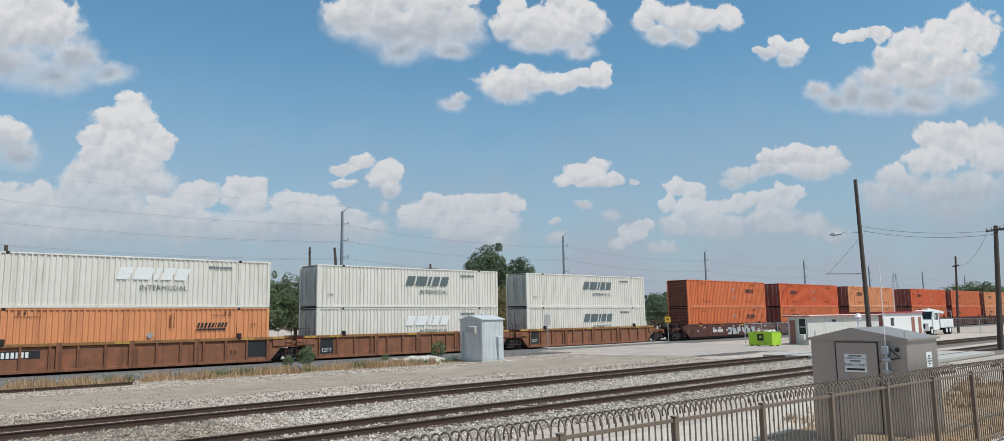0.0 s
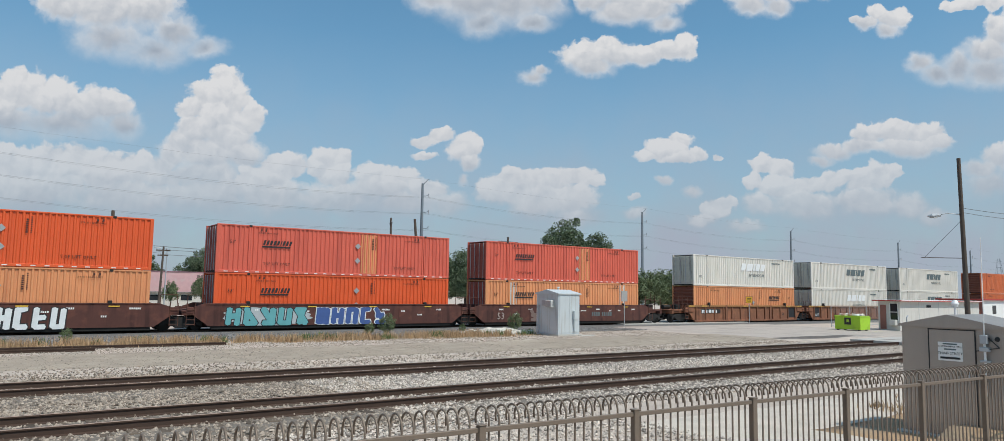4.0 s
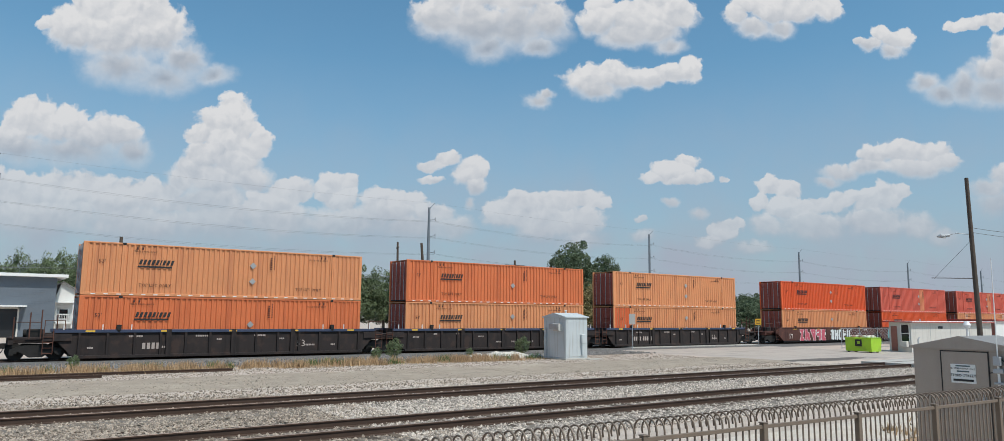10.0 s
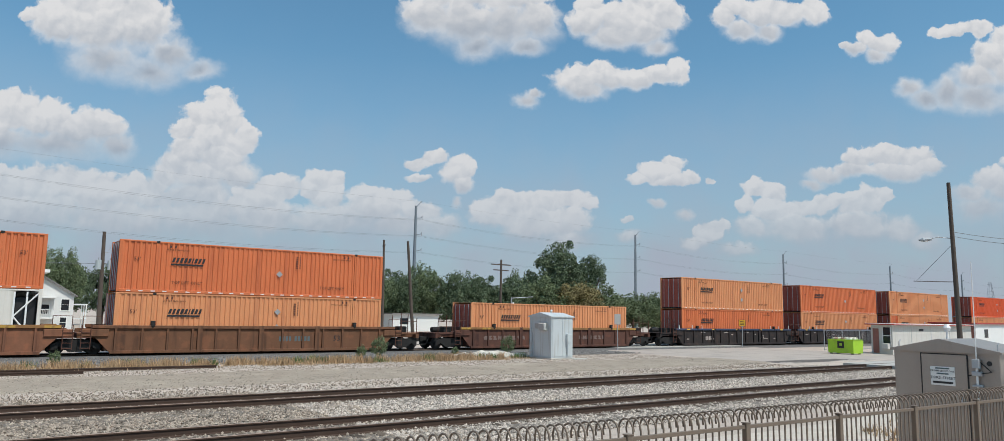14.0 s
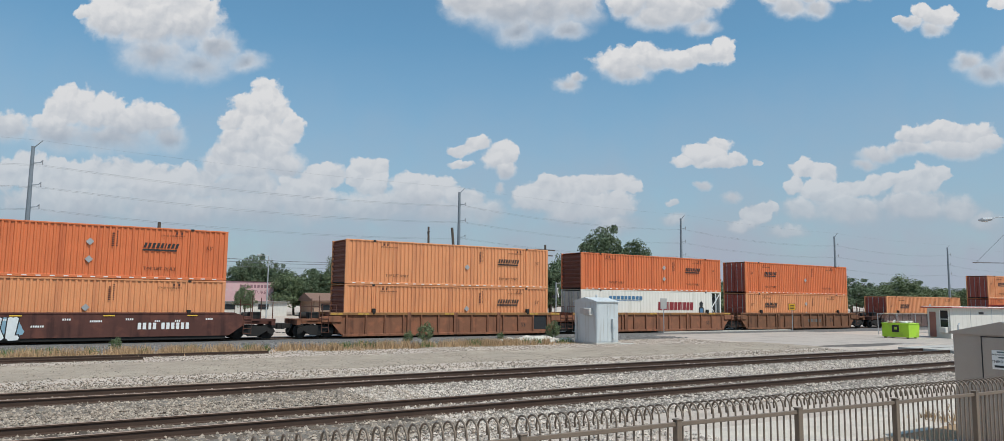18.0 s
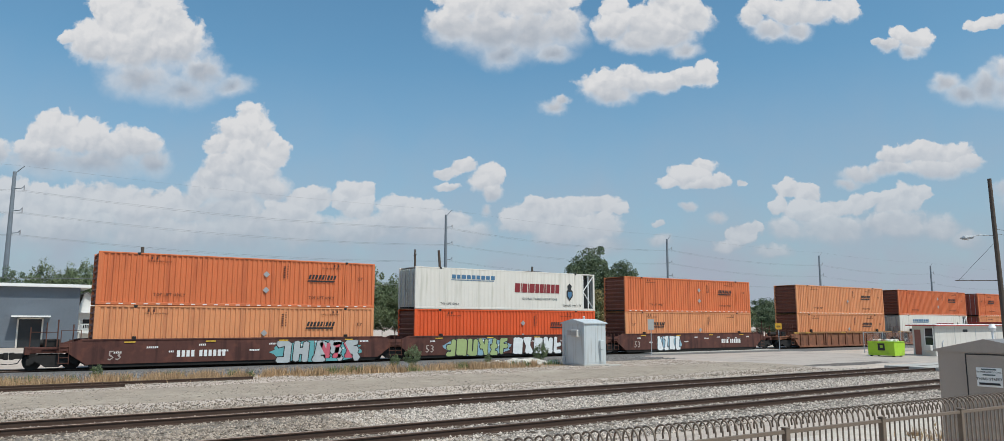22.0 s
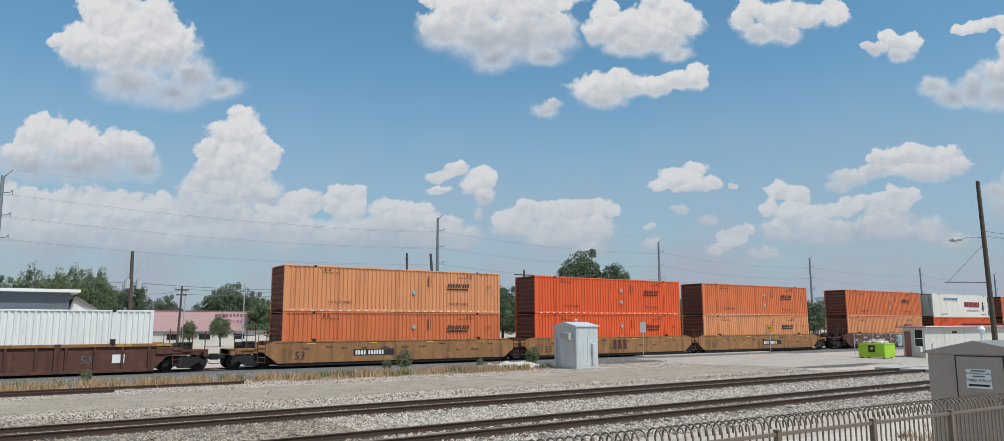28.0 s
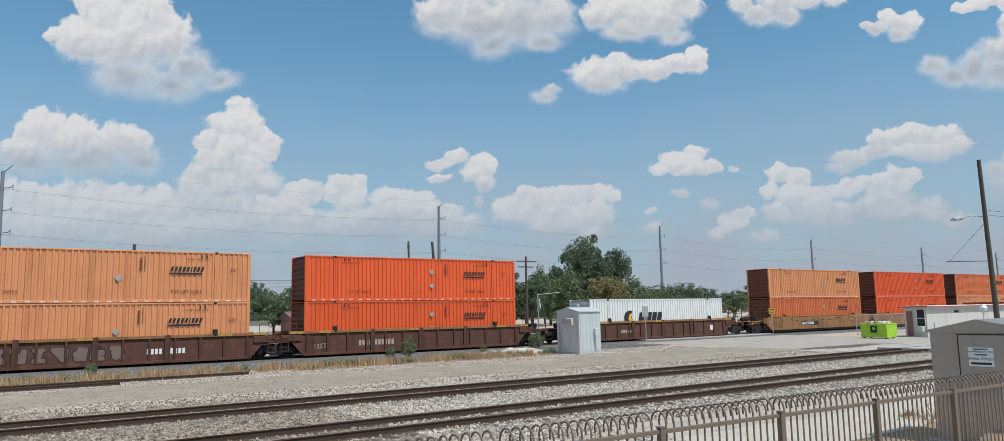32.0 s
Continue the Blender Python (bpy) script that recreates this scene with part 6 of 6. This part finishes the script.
def tree(x, y, h, half, mat="leaf", low=.25, label="broad leafy green tree behind the railway"):
    global TREES
    TREES += 1
    r = random.Random(TREES)
    t = empty("tree", pose(x, y, 0))
    tagged(t, label, "tree", "trees behind the railway")
    specs = [((0, 0, -.2), (r.uniform(-.2, .2), r.uniform(-.2, .2), h * .45), .028 * h, .018 * h)]
    for k in range(6):
        a = k * 1.05 + r.uniform(-.3, .3)
        specs.append(((0, 0, h * r.uniform(.25, .42)), (half * .7 * math.cos(a), half * .7 * math.sin(a), h * r.uniform(.55, .85)), .013 * h, .004 * h))
    part("trunk", tubes(*specs, sides=7), "bark", t)
    for k in range(3):
        part("crown", CROWNS[mat][(TREES + k) % 3], "", t, m=Matrix.Translation((half * .38 * (k - 1), half * .2 * r.uniform(-1, 1), h * (low + (.0, .1, .04)[k]))) @ Matrix.Rotation(r.uniform(0, 6.28), 4, "Z") @ Matrix.Diagonal((half * 1.05, half * 1.05, h * ((1 - low) * (1.0, 1.04, .92)[k]), 1)))
    return t


for x, h, w in ((33.4, 6.5, 3.2), (37.0, 7.1, 2.8), (41.0, 9.9, 3.3), (46.9, 10.7, 3.6), (52.4, 10.0, 3.6), (58.1, 9.8, 3.6), (62.9, 11.1, 3.9), (68.0, 10.3, 3.7), (73.4, 9.4, 4.4), (79.0, 9.3, 4.6), (84.9, 11.0, 4.2)):
    tree(x, 105 + random.uniform(-2, 4), h, w, random.choice(("leaf", "leaf_dark")), .08)
for k in range(18):
    tree(40 + k * 4.2 + random.uniform(-1, 1), 116 + random.uniform(0, 8), random.uniform(6.2, 8.5), 3.6, random.choice(("leaf", "leaf_dark")), .04)
tree(64.2, 75, 12.4, 3.4, "leaf_dark", .3, "tall uneven tree standing above the others")
tree(68.0, 77, 8.6, 2.4, "leaf_dark", .45)
tree(72.2, 77, 11.1, 2.3, "leaf_dark", .5, "tree with a thin high crown")
tree(60.5, 73, 7.4, 3.4, "leaf", .1)
tree(65.5, 72, 7.6, 3.2, "leaf_olive", .1, "yellowing leafy tree beside the crossing road")
tree(70.5, 74, 7.2, 3.6, "leaf", .08)
for x in (76, 81, 86, 92, 98, 105, 112, 120):
    tree(x, 78 + random.uniform(-2, 6), random.uniform(5.2, 7.0), 3.6, random.choice(("leaf", "leaf_dark")), .05)
for x, h, w in ((191.4, 10.4, 6.5), (208.8, 7.8, 7.4), (226.5, 11.2, 9.3), (241.2, 8.3, 7.9), (257.6, 12.0, 10.6), (274.5, 8.9, 9.1), (150, 7.5, 6), (165, 7.2, 6), (178, 7.8, 6), (292, 9, 9), (312, 10, 9)):
    tree(x, 140, h, w, random.choice(("leaf", "leaf_dark")), .03, "far rounded green tree beyond the railway")
for x, h, w in ((235, 9.6, 8), (258, 11.7, 9), (280, 10.6, 9), (305, 11, 10), (335, 12, 11)):
    tree(x, 72, h, w, "leaf", .03, "far rounded green tree beyond the railway")
for x, h, w in ((3.8, 9.8, 2.8), (7.4, 10.4, 2.8), (10.4, 10.4, 2.4), (-3, 8.6, 2.4), (0, 9.2, 2.6), (-8, 9, 3)):
    tree(x, 112 + random.uniform(-1, 2), h, w, random.choice(("leaf", "leaf_dark")), .12, "leafy tree standing behind the houses")
for x, h, w in ((32.3, 9.9, 3.1), (35.6, 8.6, 3.0), (17.6, 10.0, 2.2), (22.3, 7.6, 2.2), (30.5, 8.8, 3.1), (35.8, 7.9, 2.6), (13.5, 9.5, 2.6)):
    tree(x, 128, h, w, "leaf_dark", .1, "leafy tree behind the pink store")
tree(24.3, 100, 4.2, 1.2, "leaf", .15, "small bushy tree before the pink store")
tree(20.6, 101, 3.4, .9, "leaf", .15, "small bushy tree before the pink store")


# ---------- grass, weeds and rocks ----------
def blades(name, n, place, height, mat, label, spread=.12):
    """Thin upright blades in one mesh."""
    c_ = place(n)
    a = rng.uniform(0, 6.28, n)
    h = height * rng.uniform(.4, 1.2, n)
    lean = rng.normal(0, spread, (n, 2)) * h[:, None] * 2
    w = .012 + .012 * rng.random(n)
    verts = np.zeros((n, 3, 3))
    verts[:, 0] = c_ + np.stack([np.cos(a) * w, np.sin(a) * w, np.zeros(n)], 1)
    verts[:, 1] = c_ - np.stack([np.cos(a) * w, np.sin(a) * w, np.zeros(n)], 1)
    verts[:, 2] = c_ + np.concatenate([lean, h[:, None]], 1)
    me = bpy.data.meshes.new(name)
    me.from_pydata(verts.reshape(-1, 3).tolist(), [], np.arange(3 * n).reshape(-1, 3).tolist())
    me.materials.append(MAT[mat])
    return tagged(new(name, me), label, "grass", kind="stuff")


def tufts(x0, x1, y0, y1, clumps, r):
    cx, cy = rng.uniform(x0, x1, clumps), rng.uniform(y0, y1, clumps)
    cr = r * rng.uniform(.3, 1.4, clumps)

    def place(n):
        k = rng.integers(0, clumps, n)
        return np.stack([cx[k] + rng.normal(0, 1, n) * cr[k], cy[k] + rng.normal(0, .6, n) * cr[k], np.zeros(n)], 1)
    return place


blades("dry_grass", 11000, tufts(-6, 27, 35.8, 37.4, 100, .3), .42, "straw", "dry straw-coloured grass along the main line")
blades("dry_grass_low", 6000, tufts(-6, 30, 35.5, 38.4, 200, .45), .14, "straw", "short dry grass in the gravel")
blades("green_weeds", 3200, tufts(-6, 30, 36.2, 38.6, 34, .2), .36, "weed", "green weeds among the dry grass")
blades("fence_grass", 3500, tufts(17, 34, 5.8, 9.5, 90, .3), .22, "straw", "dry grass behind the fence")


def bush(x, y, h, label):
    b_ = empty("weed_bush", pose(x, y, 0))
    tagged(b_, label, "bush")
    part("stems", tubes(*[((0, 0, 0), (random.uniform(-.3, .3) * h, random.uniform(-.3, .3) * h, h * random.uniform(.6, .95)), .012, .004) for _ in range(9)], sides=5), "weed", b_)
    part("leaves", CROWNS["leaf"][TREES % 3], "", b_, m=Matrix.Diagonal((h * .42, h * .42, h, 1)))


bush(19.9, 39.2, 1.5, "tall green weed clump beside the ballast")
bush(18.9, 39.4, .9, "green weed clump beside the ballast")
bush(29.6, 39.6, 1.5, "leafy green bush by the pale rocks")
bush(25.6, 39.8, .7, "small green weed clump")
bush(3.6, 39.0, .8, "small green weed clump")
for k in range(46):
    x = 24.6 + 5.0 * random.random()
    s = random.uniform(.14, .36) * (1.2 - abs(x - 27.3) * .2)
    bm = bmesh.new()
    bmesh.ops.create_icosphere(bm, subdivisions=2, radius=s)
    for v in bm.verts:
        v.co *= 1 + .5 * noise.noise(v.co * (2.2 / s) + Vector((k, 0, 0)))
        v.co.z *= .7
    thing("rock", bm, "rock", "pale limestone rock in a heap beside the grass", "rock", "heap of pale rocks", m=pose(x, 38.7 - (x - 25) * .25 + random.uniform(-.5, .5), s * .35, 0, 0, random.uniform(0, 360)))

# ---------- movement ----------
def travelled(t):
    """How far the train has rolled, slowing slightly."""
    return 12.62 * t - .01 * t * t


def motions():
    for ob, x0, z in ROLLING:
        walk(ob, [(t, pose(x0 + travelled(t), TRAIN_Y, z)) for t in range(0, 33, 4)])


motions()
